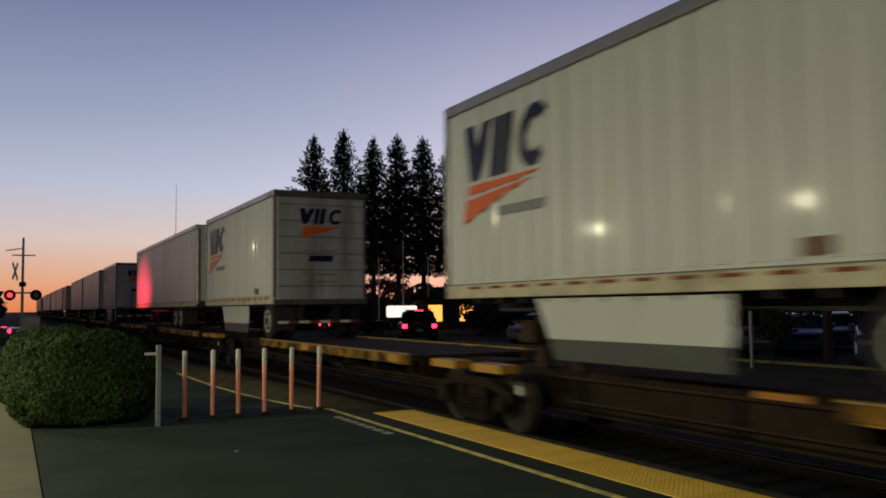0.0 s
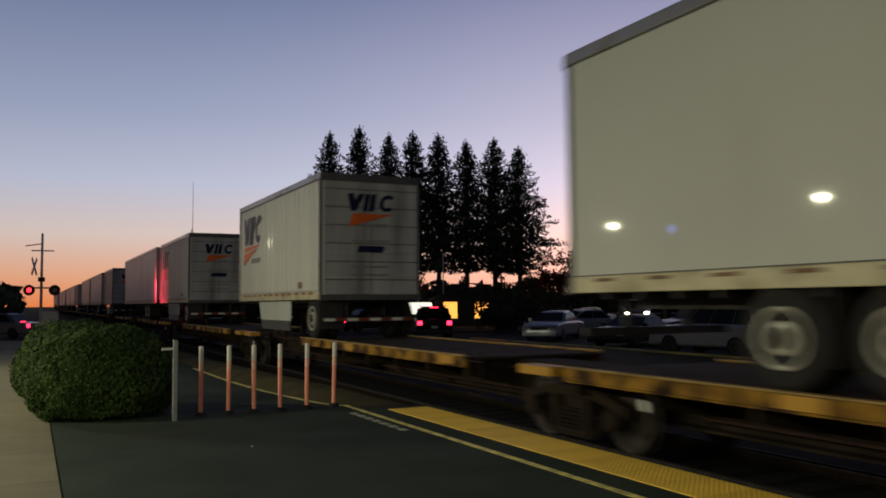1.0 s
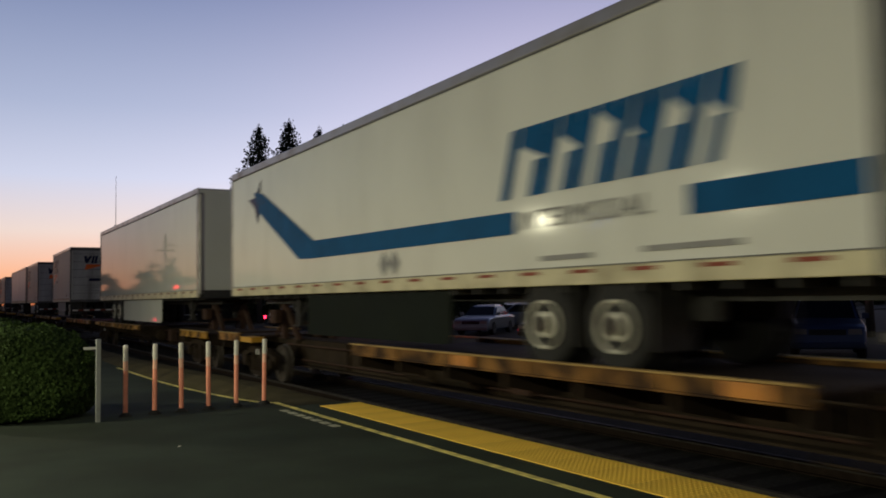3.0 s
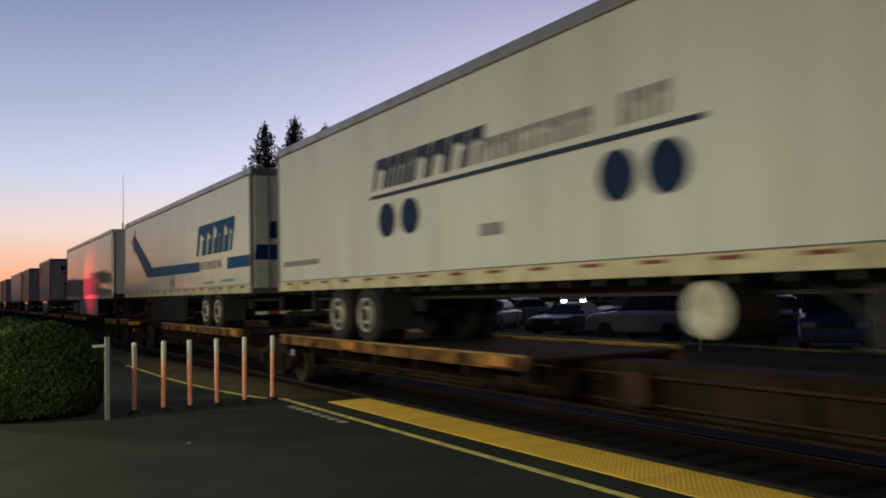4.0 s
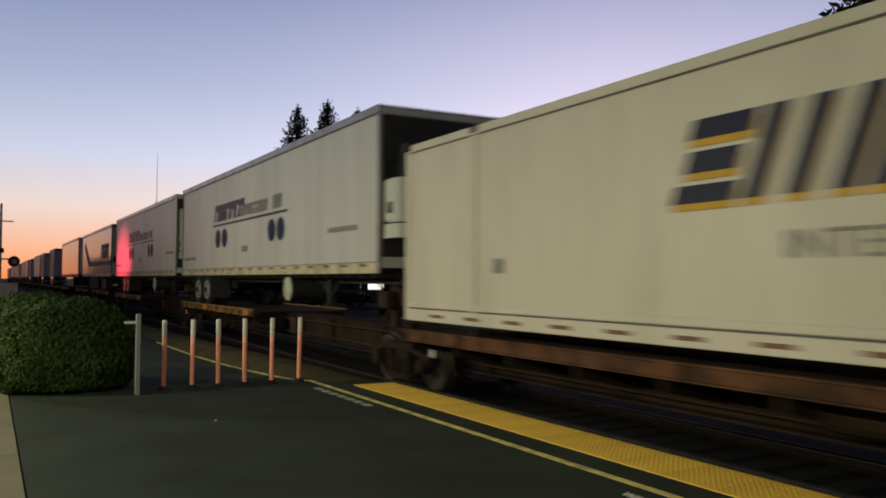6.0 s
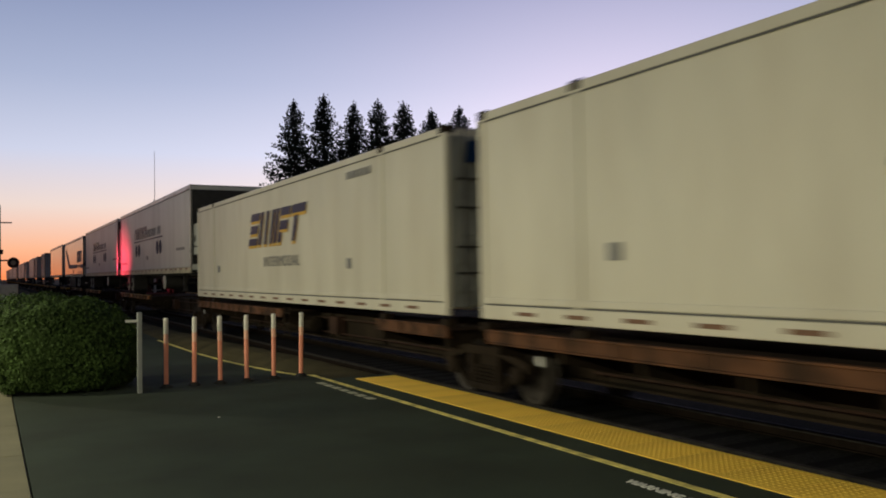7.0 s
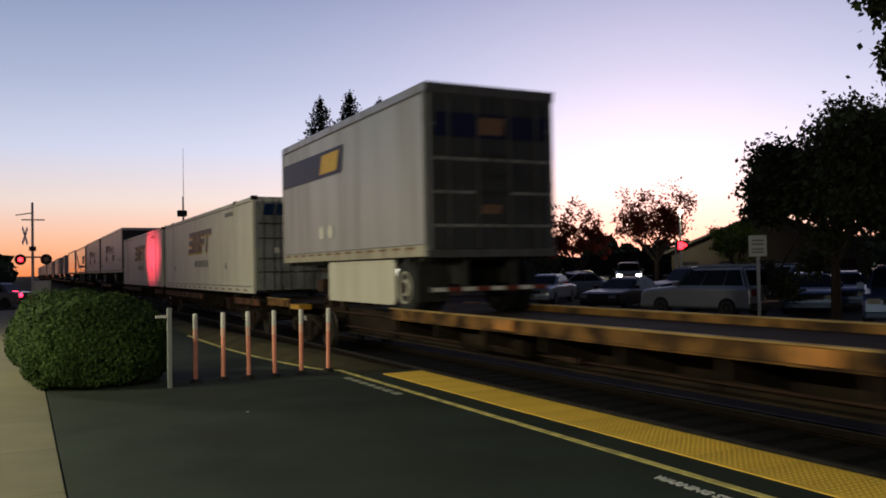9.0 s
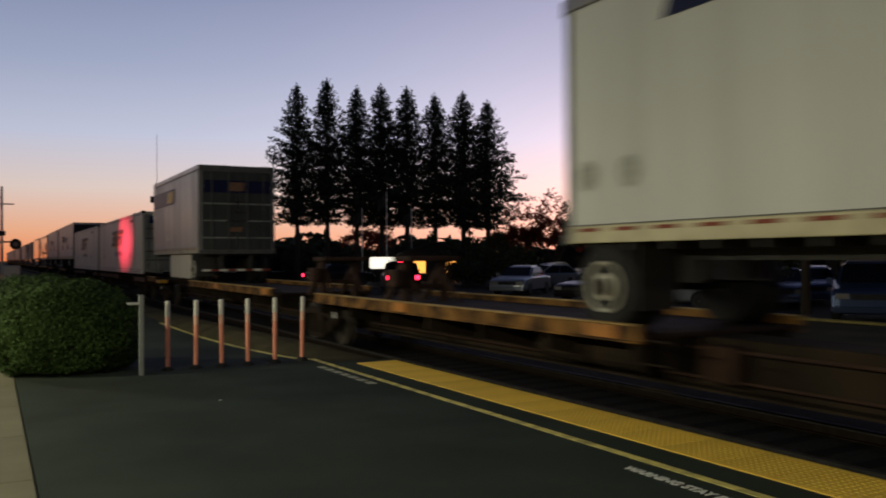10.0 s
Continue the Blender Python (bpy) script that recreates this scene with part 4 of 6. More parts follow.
    on_train(c, trail)
    return c


# ---- trailers ----
def road_wheel(parent, x, y, r=0.50, out=-1):
    """A dual road wheel whose outer face looks to x = out."""
    bm = bmesh.new()
    for dx in (0.0, 0.33):
        x0, x1 = x - out * dx, x - out * (dx + 0.27)
        lo, hi = min(x0, x1), max(x0, x1)
        lathe(bm, (0, y, r), [(lo, r * 0.62), (lo, r * 0.88), (lo + 0.03, r * 0.97), (lo + 0.06, r), (hi - 0.06, r), (hi - 0.03, r * 0.97), (hi, r * 0.88), (hi, r * 0.62)], 26)
    w = part("wheel", bm, "rubber", parent, smooth=False)
    s = -out
    bm = bmesh.new()
    lathe(bm, (x, y, r), [(0.06 * s, r * 0.60), (-0.024 * s, r * 0.585), (-0.024 * s, r * 0.545), (0.010 * s, r * 0.50), (0.012 * s, r * 0.38), (-0.006 * s, r * 0.29), (-0.012 * s, r * 0.20)], 22)
    part("hub", bm, "hub", w, "scuffed white wheel hub")
    bm = bmesh.new()
    lathe(bm, (x, y, r), [(-0.02 * s, r * 0.21), (-0.035 * s, r * 0.20), (-0.06 * s, r * 0.17), (-0.075 * s, r * 0.15), (-0.08 * s, r * 0.10)], 16)
    part("hub_cap", bm, "wheel_steel", w, "dark greasy hub cap")
    for k in range(5):
        a = k * math.pi * 0.4 + 0.3
        bm = bmesh.new()
        cy, cz = y + r * 0.445 * math.cos(a), r + r * 0.445 * math.sin(a)
        tube(bm, (x + 0.006 * s, cy, cz), (x + 0.025 * s, cy, cz), 0.030, n=8)
        part("hand_hole", bm, "chassis", w)
    return w


Z0, Z1 = 1.764 - DECK, 4.75 - DECK    # floor and roof of a trailer box above the deck


def trailer(name, lead, trail, tail_leads, paint, axles, label, ribs=0.0, skirt=None, skirt_paint="gloss", frame_paint="alu", gear=None, reefer="",
            tank=None, z1=Z1, tape="red", doors="door", z0=Z0, panels=False, slant_front=0.0, rail_paint="rail_white", group="trailers on the train"):
    """A box trailer; tail_leads: its doors face the way the train goes."""
    L = lead - trail
    t = holder(name, pose(0, 0, 0), label, "trailer", group)
    y = lambda u: u - trail
    bm = bmesh.new()
    inset = 0.030 if ribs else 0.012
    rounded(bm, inset, WIDE - inset, 0.012, L - 0.012, z0 + 0.10, z1 - 0.05, 0.01)
    body = part("box_body", bm, paint, t)
    if ribs:
        n = int((L - 0.3) / ribs)
        bm = bmesh.new()
        prism(bm, [(0.0305, -0.10), (0.002, -0.065), (0.002, 0.065), (0.0305, 0.10)], z0 + 0.26, z1 - 0.17, "z")
        rib = mesh_of("rib", bm, paint)
        for k in range(1, n):
            ob = new("rib", rib)
            ob.parent, ob.location = body, (0, 0.15 + k * (L - 0.3) / n, 0)
    for x0, x1 in ((-0.004, 0.035), (WIDE - 0.035, WIDE + 0.004)):
        bm = bmesh.new()
        rounded(bm, x0, x1, 0, L, z0, z0 + 0.20, 0.012)
        part("bottom_rail", bm, rail_paint, t)
        bm = bmesh.new()
        rounded(bm, x0 - 0.002, x1 + 0.002, 0, L, z1 - 0.16, z1, 0.014)
        part("top_rail", bm, frame_paint, t, "metal top rail")
        s = -1 if x0 < 1 else 1
        edge = 0.0 if s < 0 else WIDE
        for za, zb in ((z0 + 0.202, z0 + 0.214), (z1 - 0.182, z1 - 0.164)):
            quick("seam", "frame_dark", t, (min(edge, edge + s * 0.0055), max(edge, edge + s * 0.0055), 0.1, L - 0.1, za, zb))
    bm = bmesh.new()
    box(bm, 0.04, WIDE - 0.04, 0.02, L - 0.02, z1 - 0.05, z1 - 0.012)
    part("roof", bm, "alu", t)
    # corner posts
    for yy, end in ((0.0, not tail_leads), (L - 0.10, tail_leads)):
        for x0, x1 in ((-0.008, 0.06), (WIDE - 0.06, WIDE + 0.008)):
            bm = bmesh.new()
            rounded(bm, x0, x1, yy, yy + 0.10, z0, z1 - 0.162, 0.02)
            part("corner_post", bm, "frame_dark" if end else "alu", t)
    # floor frame
    bm = bmesh.new()
    for k in range(int(L / 0.6)):
        box(bm, 0.05, WIDE - 0.05, 0.3 + k * 0.6, 0.36 + k * 0.6, z0 - 0.08, z0 + 0.02)
    for x in (0.75, 1.75):
        box(bm, x, x + 0.09, 0.4, L - 0.4, z0 - 0.20, z0 - 0.02)
    part("floor_frame", bm, "chassis", t)
    # doors on the tail
    tail, out = (L, 1) if tail_leads else (0.0, -1)
    for x0, x1 in ((0.10, WIDE / 2 - 0.008), (WIDE / 2 + 0.008, WIDE - 0.10)):
        bm = bmesh.new()
        a, b = sorted((tail + out * 0.004, tail + out * 0.03))
        rounded(bm, x0, x1, a, b, z0 + 0.12, z1 - 0.20, 0.008)
        d = part("door", bm, doors, t, "grimy grey trailer door")
        fa, fb = sorted((tail + out * 0.031, tail + out * 0.044))
        for zz in np.linspace(z0 + 0.5, z1 - 0.75, 4):
            quick("door_strap", doors if doors != "door_dark" else "door_box", d, (x0 + 0.02, x1 - 0.02, fa, fb, zz, zz + 0.05))
        if panels:                       # a roll-up door shows its panel joints, no rods
            for zz in np.linspace(z0 + 0.40, z1 - 0.45, 6):
                quick("panel_joint", "frame_dark", d, (x0, x1, min(fa, fb) - 0.002, max(fa, fb) + 0.002, zz + 0.06, zz + 0.078))
            continue
        bm = bmesh.new()
        for xx in (x0 + 0.32, x1 - 0.30):
            tube(bm, (xx, tail + out * 0.06, z0 + 0.05), (xx, tail + out * 0.06, z1 - 0.22), 0.017, n=8)
        part("lock_rod", bm, "frame_dark", d)
    a, b = sorted((tail, tail + out * 0.05))
    quick("door_header", "frame_dark", t, (0.0, WIDE, a, b, z1 - 0.19, z1 - 0.01))
    quick("door_sill", "frame_dark", t, (0.0, WIDE, a, b, z0 - 0.02, z0 + 0.11))
    # rear bumper with striped tape
    yb = tail - out * 0.10
    bm = bmesh.new()
    box(bm, 0.12, WIDE - 0.12, min(yb, yb - out * 0.1), max(yb, yb - out * 0.1), 0.42, 0.52)
    for xx in (0.75, 1.75):
        box(bm, xx, xx + 0.1, min(yb, yb - out * 0.1), max(yb, yb - out * 0.1), 0.50, z0)
    part("bumper", bm, "chassis", t)
    for k in range(8):
        quick("tape", "red" if k % 2 else "reflect", t, (0.14 + k * 0.29, 0.42 + k * 0.29, min(yb + out * 0.002, yb + out * 0.006), max(yb + out * 0.002, yb + out * 0.006), 0.435, 0.505))
    if tape:
        yy = 0.5
        while yy < L - 0.6:
            quick("tape", tape, t, (-0.0085, -0.0045, yy, yy + 0.36, z0 + 0.130, z0 + 0.172))
            yy += 0.62 if L < 10 else 0.95
    # wheels
    for u in axles:
        for x, o in ((0.06, -1), (WIDE - 0.06, 1)):
            road_wheel(t, x, y(u), out=o)
    ya, yc = y(max(axles)) + 0.8, y(min(axles)) - 0.8
    for x in (0.72, 1.75):
        quick("subframe_rail", "chassis", t, (x, x + 0.12, max(0.1, yc), min(L - 0.1, ya), 0.55, z0 - 0.02))
    for u in axles:
        bm = bmesh.new()
        tube(bm, (0.3, y(u), 0.5), (WIDE - 0.3, y(u), 0.5), 0.065, n=8)
        part("axle", bm, "chassis", t)
        quick("mud_flap", "chassis", t, (0.05, 0.65, y(u) - 0.55, y(u) - 0.53, 0.25, z0))
    if skirt:
        a, b = y(skirt[0]), y(skirt[1])
        bm = bmesh.new()
        low = 0.37 if slant_front else 0.17
        r = 0.14
        prism(bm, [(b + r, low), (b + 0.04, low + 0.04), (b, low + r), (b, z0 - 0.03), (a, z0 - 0.03), (a - slant_front * 0.72, low + (0.08 if a - b < 5 and not slant_front else 0.0)), (a - slant_front * 0.72 - 0.04, low)], 0.05, 0.075)
        part("side_skirt", bm, skirt_paint, t, "smooth panel skirt under the box")
        if slant_front:
            bm = bmesh.new()
            prism(bm, [(b + 0.03, 0.15), (b + 0.03, 0.41), (a - slant_front * 0.68, 0.41), (a - slant_front, 0.15)], 0.045, 0.079)
            part("skirt_edge", bm, "skirt_dark", t, "dark rubber skirt edge")
    # landing gear near the nose
    g = y(gear) if gear is not None else (3.0 if tail_leads else L - 3.0)
    bm = bmesh.new()
    for x in (0.55, WIDE - 0.69):
        rounded(bm, x, x + 0.14, g - 0.07, g + 0.07, 0.30, z0 - 0.02, 0.01)
        box(bm, x - 0.05, x + 0.19, g - 0.14, g + 0.14, 0.27, 0.30)
        tube(bm, (x + 0.07, g, 0.45), (x + 0.07, g + 0.7, z0 - 0.05), 0.03, n=6)
        tube(bm, (x + 0.07, g, 0.45), (x + 0.07, g - 0.7, z0 - 0.05), 0.03, n=6)
    box(bm, 0.6, WIDE - 0.6, g - 0.03, g + 0.03, 0.55, 0.62)
    part("landing_gear", bm, "chassis", t)
    if tank is not None:
        bm = bmesh.new()
        yy = y(tank)
        lathe(bm, (0.10, yy, 0.62), [(0.0, 0.28), (0.8, 0.28), (0.83, 0.2)], 22)
        tk = part("fuel_tank", bm, "chassis", t, "dark round fuel tank")
        bm = bmesh.new()
        lathe(bm, (0.10, yy, 0.62), [(-0.035, 0.20), (-0.025, 0.27), (-0.004, 0.285), (-0.002, 0.285)], 22)
        part("end_cap", bm, "hub", tk, "pale round tank end")
    if reefer:
        n0, o = (0.0, -1) if tail_leads else (L, 1)
        bm = bmesh.new()
        a, b = sorted((n0 + o * 0.002, n0 + o * 0.022))
        rounded(bm, 0.06, WIDE - 0.06, a, b, z0 + 0.30, z1 - 0.18, 0.006)
        wall = part("nose_wall", bm, "chassis", t, "black nose wall behind the cooling unit")
        bm = bmesh.new()
        d = o * 0.62
        plan = [(0.10, 0.024 * o), (0.10, d * 0.62), (0.16, d * 0.85), (0.34, d * 0.97), (0.60, d), (WIDE - 0.60, d), (WIDE - 0.34, d * 0.97), (WIDE - 0.16, d * 0.85), (WIDE - 0.10, d * 0.62), (WIDE - 0.10, 0.024 * o)]
        prism(bm, [(px, n0 + py) for px, py in plan], 1.86, 3.44 if reefer == "tall" else 2.64, "z")
        bmesh.ops.bevel(bm, geom=[e for e in bm.edges if abs(e.verts[0].co.z - e.verts[1].co.z) < 0.01], offset=0.03, segments=2, affect="EDGES")
        r = part("cooling_unit", bm, "gloss", t, "white refrigeration unit on the nose")
        bm = bmesh.new()
        prism(bm, [(px, n0 + py * 0.98) for px, py in plan], 1.58, 1.83, "z")
        part("lower_cowl", bm, "gloss", r)
        bm = bmesh.new()
        prism(bm, [(px, n0 + py * 0.95) for px, py in plan], 1.831, 1.859, "z")
        part("cowl_gap", bm, "chassis", r)
        a, b = sorted((n0 + o * 0.16, n0 + o * 0.36))
        quick("vent", "chassis", r, (0.090, 0.099, a, b, 2.02, 2.22))
        a, b = sorted((n0 + o * 0.024, n0 + o * 0.40))
        if reefer == "tall":
            quick("cowl_joint", "frame_dark", r, (0.094, 0.0995, *sorted((n0 + o * 0.03, n0 + o * 0.37)), 2.78, 2.80))
        else:
            bm = bmesh.new()
            rounded(bm, 0.35, WIDE - 0.35, a, b, 2.66, 3.3, 0.06)
            part("blower_housing", bm, "chassis", r)
    return t, y, L


def decal(parent, name, material, outline, x=-0.006):
    """A vinyl shape on the near side; outline: (y, z)."""
    bm = bmesh.new()
    prism(bm, outline, x, x + 0.004)
    return part(name, bm, material, parent)


def slant(y, z, w, h, lean=0.12):
    """A leaning block on the near side that starts at y and runs to -y."""
    return [(y, z), (y - w, z), (y - w - lean, z + h), (y - lean, z + h)]


def rear_block(parent, name, material, x, z, w, h, yy=-0.048):
    bm = bmesh.new()
    prism(bm, [(x, z), (x + w, z), (x + w + 0.05, z + h), (x + 0.05, z + h)], yy, yy + 0.004, "y")
    return part(name, bm, material, parent)


def blocks_mark(parent, material, y, z, h, widths, gap, lean, thick):
    """A word mark as plain leaning frames, one for each sign of it."""
    for w in widths:
        bm = bmesh.new()
        q = lean
        prism(bm, [(y, z), (y - thick, z), (y - thick - q, z + h), (y - q, z + h)], -0.006, -0.002)
        k = 0.62 + 0.3 * ((w * 37) % 1)
        prism(bm, [(y - thick * 1.2 - q * k, z + h * k), (y - w - q * k, z + h * (k - 0.22)), (y - w - q, z + h), (y - thick * 1.2 - q, z + h)], -0.006, -0.002)
        prism(bm, [(y - w + thick * 0.8, z), (y - w, z), (y - w - q * 0.5, z + h * 0.5), (y - w + thick * 0.8 - q * 0.5, z + h * 0.5)], -0.006, -0.002)
        part("mark", bm, material, parent)
        y -= w + gap


def leaning_ring(p0, rx, rz, k0, k1):
    out = [(p0 - rx * math.cos(a) + 0.16 * (1 + math.sin(a)) * rz, rz + rz * math.sin(a)) for a in (k * math.pi / 12 for k in range(k0, k1))]
    inn = [(p0 - rx * 0.52 * math.cos(a) + 0.16 * (1 + 0.52 * math.sin(a)) * rz, rz + rz * 0.55 * math.sin(a)) for a in (k * math.pi / 12 for k in range(k0, k1))]
    return out + inn[::-1]


# a wedge, two bars and an open ring, leaning along the side
FREIGHT_MARK = ([(0.03, 0.84), (0.30, 0.84), (0.38, 0.50), (0.56, 0.84), (0.80, 0.84), (0.40, 0.0), (0.18, 0.0)],
                [(0.72, 0.0), (0.92, 0.0), (1.06, 0.84), (0.86, 0.84)], [(1.00, 0.0), (1.22, 0.0), (1.36, 0.84), (1.14, 0.84)],
                leaning_ring(1.80, 0.36, 0.42, -9, 10))


def freight_pup(lead, trail):
    t, y, L = trailer("pup_trailer", lead, trail, False, "ribbed", (trail + 0.75,), "short ribbed white trailer with navy and orange marks", ribs=0.41,
                      skirt=(lead - 2.44, lead - 5.80), gear=lead - 2.2, z1=4.79 - DECK, panels=True, slant_front=0.42)
    # leaning navy signs, orange swoosh, small grey bar
    for shape in FREIGHT_MARK:
        decal(t, "mark", "navy", [(L - 0.66 - p, 3.50 - DECK + q) for p, q in shape])
    decal(t, "swoosh", "flame", [(L - 0.80, 3.44 - DECK), (L - 0.77, 3.30 - DECK), (L - 2.1, 3.37 - DECK), (L - 2.7, 3.45 - DECK)])
    decal(t, "swoosh", "flame", [(L - 0.72, 3.23 - DECK), (L - 0.60, 2.88 - DECK), (L - 1.9, 3.24 - DECK), (L - 2.5, 3.36 - DECK)])
    decal(t, "small_mark", "grey_ink", slant(L - 1.60, 2.92 - DECK, 1.15, 0.13, 0.04))
    decal(t, "small_mark", "brown_tape", slant(L - 6.65, 2.05 - DECK, 0.32, 0.16, 0.0))
    # rear
    for shape in FREIGHT_MARK:
        bm = bmesh.new()
        prism(bm, [(0.66 + p * 0.56, 3.08 + q * 0.5) for p, q in shape], -0.050, -0.046, "y")
        part("mark", bm, "navy", t)
    bm = bmesh.new()
    prism(bm, [(0.72, 2.70), (0.80, 3.02), (1.86, 3.02)], -0.048, -0.044, "y")
    part("swoosh", bm, "flame", t)
    rear_block(t, "small_mark", "grey_ink", 1.10, 2.70, 0.55, 0.08)
    rear_block(t, "notice", "navy", 0.92, 2.08, 0.66, 0.16)
    for zz in (1.72, 1.52, 2.34):
        rear_block(t, "notice", "grey_ink", 0.75, zz, 0.95, 0.04)
    on_train(t, trail)
    return t


def plain_trailer(lead, trail, tail_leads, axles, skirt, label, paint="gloss"):
    t, y, L = trailer("box_trailer", lead, trail, tail_leads, paint, axles, label, skirt=skirt, z1=4.83 - DECK, tape="brown_tape")
    if tail_leads:                       # the smooth nose shows at the trailing end
        bm = bmesh.new()
        rounded(bm, -0.012, 0.20, -0.03, 0.20, Z0 + 0.02, Z1 - 0.05, 0.07)
        part("nose_corner", bm, "alu", t, "rounded metal nose corner")
        bm = bmesh.new()
        box(bm, 0.10, WIDE - 0.02, -0.014, 0.0, Z0 + 0.26, Z1 - 0.1)
        part("nose_panel", bm, paint, t)
        quick("nose_sill", "chassis", t, (0.05, WIDE - 0.05, -0.03, -0.016, Z0 - 0.03, Z0 + 0.20))
        for xx, zz, s in ((1.30, 3.55, 0.10), (1.95, 1.42, 0.22), (1.9, 3.2, 0.18)):
            quick("fitting", "chassis", t, (xx, xx + s * 1.4, -0.06, -0.015, zz, zz + s))
    on_train(t, trail)
    return t


def swoop_trailer(lead, trail):
    t, y, L = trailer("box_trailer", lead, trail, False, "swoop", (-38.85, -40.07), "long white trailer with a blue swooping stripe", skirt=(-31.42, -36.75), skirt_paint="skirt_black")
    z = lambda v: v - DECK
    d = lambda v: L - v
    decal(t, "stripe", "blue", [(d(1.75), z(4.12)), (d(2.1), z(3.62)), (d(4.5), z(2.46)), (d(5.2), z(2.44)), (d(5.3), z(2.78)), (d(2.35), z(4.02))])
    decal(t, "stripe", "blue", [(d(5.204), z(2.44)), (d(11.8), z(2.42)), (d(11.8), z(2.70)), (d(5.304), z(2.78))])
    decal(t, "stripe", "blue", [(d(14.6), z(2.40)), (d(16.42), z(2.40)), (d(16.42), z(2.68)), (d(14.6), z(2.69))])
    decal(t, "star", "navy", [(d(1.38), z(3.98)), (d(1.85), z(3.98)), (d(2.25), z(4.36)), (d(2.12), z(3.98)), (d(2.55), z(3.80)), (d(2.10), z(3.74)), (d(2.02), z(3.36)), (d(1.80), z(3.74))])
    blocks_mark(t, "blue", d(11.5), z(2.86), 0.85, (0.74, 0.58, 0.54, 0.46, 0.48, 0.52), 0.03, 0.28, 0.20)
    lettering("word_intermodal", "INTERMODAL", 0.32, side_text(d(11.86), z(2.46)), "grey_ink", t, 0.15, 1.12)
    for k in range(2):
        decal(t, "emblem", "grey_ink", [(d(8.05 + 0.36 * k), z(2.20)), (d(8.22 + 0.36 * k), z(2.40)), (d(8.39 + 0.36 * k), z(2.20)), (d(8.22 + 0.36 * k), z(2.0))])
    decal(t, "notice", "grey_ink", slant(d(14.0), z(2.08), 1.2, 0.06, 0.0))
    decal(t, "notice", "grey_ink", slant(d(12.3), z(2.06), 0.9, 0.06, 0.0))
    rear_block(t, "stripe", "teal", 0.06, z(2.55), WIDE - 0.16, 0.36)
    for k in range(6):
        rear_block(t, "mark", "teal", 0.42 + 0.30 * k, z(3.05), 0.22, 0.42)
    on_train(t, trail)
    return t


def reefer_trailer(lead, trail, axles, tall):
    t, y, L = trailer("refrigerated_trailer", lead, trail, True, "white", axles, "long white refrigerated trailer with two pairs of navy discs", reefer="tall" if tall else "low",
                      tank=lead - 11.75, gear=lead - 13.2, z1=4.82 - DECK)
    z = lambda v: v - DECK
    blocks_mark(t, "navy", L - 4.75, z(3.38), 0.50, (0.44, 0.25, 0.25, 0.15, 0.44, 0.46, 0.42, 0.36), 0.07, 0.16, 0.10)
    blocks_mark(t, "grey_ink", L - 8.16, z(3.38), 0.31, (0.22, 0.22, 0.10, 0.24, 0.24, 0.22, 0.18, 0.20), 0.07, 0.03, 0.06)
    blocks_mark(t, "grey_ink", L - 10.75, z(3.38), 0.34, (0.10, 0.22, 0.20), 0.08, 0.03, 0.06)
    decal(t, "underline", "navy", [(L - 4.65, z(3.24)), (L - 11.9, z(3.24)), (L - 11.9, z(3.30)), (L - 4.65, z(3.30))])
    for yc in (L - 5.25, L - 6.03, L - 10.68, L - 11.40):
        decal(t, "disc", "teal", [(yc + 0.29 * math.cos(a), z(2.86) + 0.28 * math.sin(a)) for a in (k * math.pi / 14 for k in range(28))])
    decal(t, "notice", "grey_ink", slant(L - 0.4, z(2.28), 1.9, 0.10, 0.0))
    decal(t, "notice", "grey_ink", slant(L - 14.6, z(2.60), 1.5, 0.10, 0.0))
    decal(t, "notice", "grey_ink", slant(L - 8.0, z(2.40), 0.5, 0.16, 0.0))
    on_train(t, trail)
    return t


def stripe_pup(lead, trail):
    t, y, L = trailer("pup_trailer", lead, trail, False, "grey_side", (trail + 1.05,), "short grey trailer with a navy band and gold badge", skirt=(lead - 3.42, lead - 7.12),
                      skirt_paint="cream", gear=lead - 2.2, z1=4.825 - DECK, z0=1.85 - DECK, rail_paint="rail_tan", tape="brown_tape", doors="door_dark")
    z = lambda v: v - DECK
    decal(t, "band", "navy", [(L - 0.12, z(3.75)), (L - 4.45, z(3.74)), (L - 4.58, z(4.32)), (L - 0.12, z(4.34))])
    decal(t, "badge", "gold", slant(L - 3.05, z(3.82), 1.12, 0.42, 0.18), -0.011)
    for yc in (3.1, 3.7):
        decal(t, "emblem", "reflect", [(L - yc + 0.17 * math.cos(a), z(2.50) + 0.15 * math.sin(a)) for a in (k * math.pi / 8 for k in range(16))])
    rear_block(t, "band", "navy", 0.14, z(3.90), WIDE - 0.34, 0.42)
    # rear badges are duller than the gold one on the side
    rear_block(t, "badge", "brown_tape", 0.98, z(3.96), 0.52, 0.30, -0.053)
    rear_block(t, "badge", "brown_tape", 1.02, z(2.58), 0.40, 0.16)
    for zz in (3.55, 3.2, 2.9):
        rear_block(t, "notice", "chassis", 0.90, z(zz), 0.70, 0.08)
    on_train(t, trail)
    return t


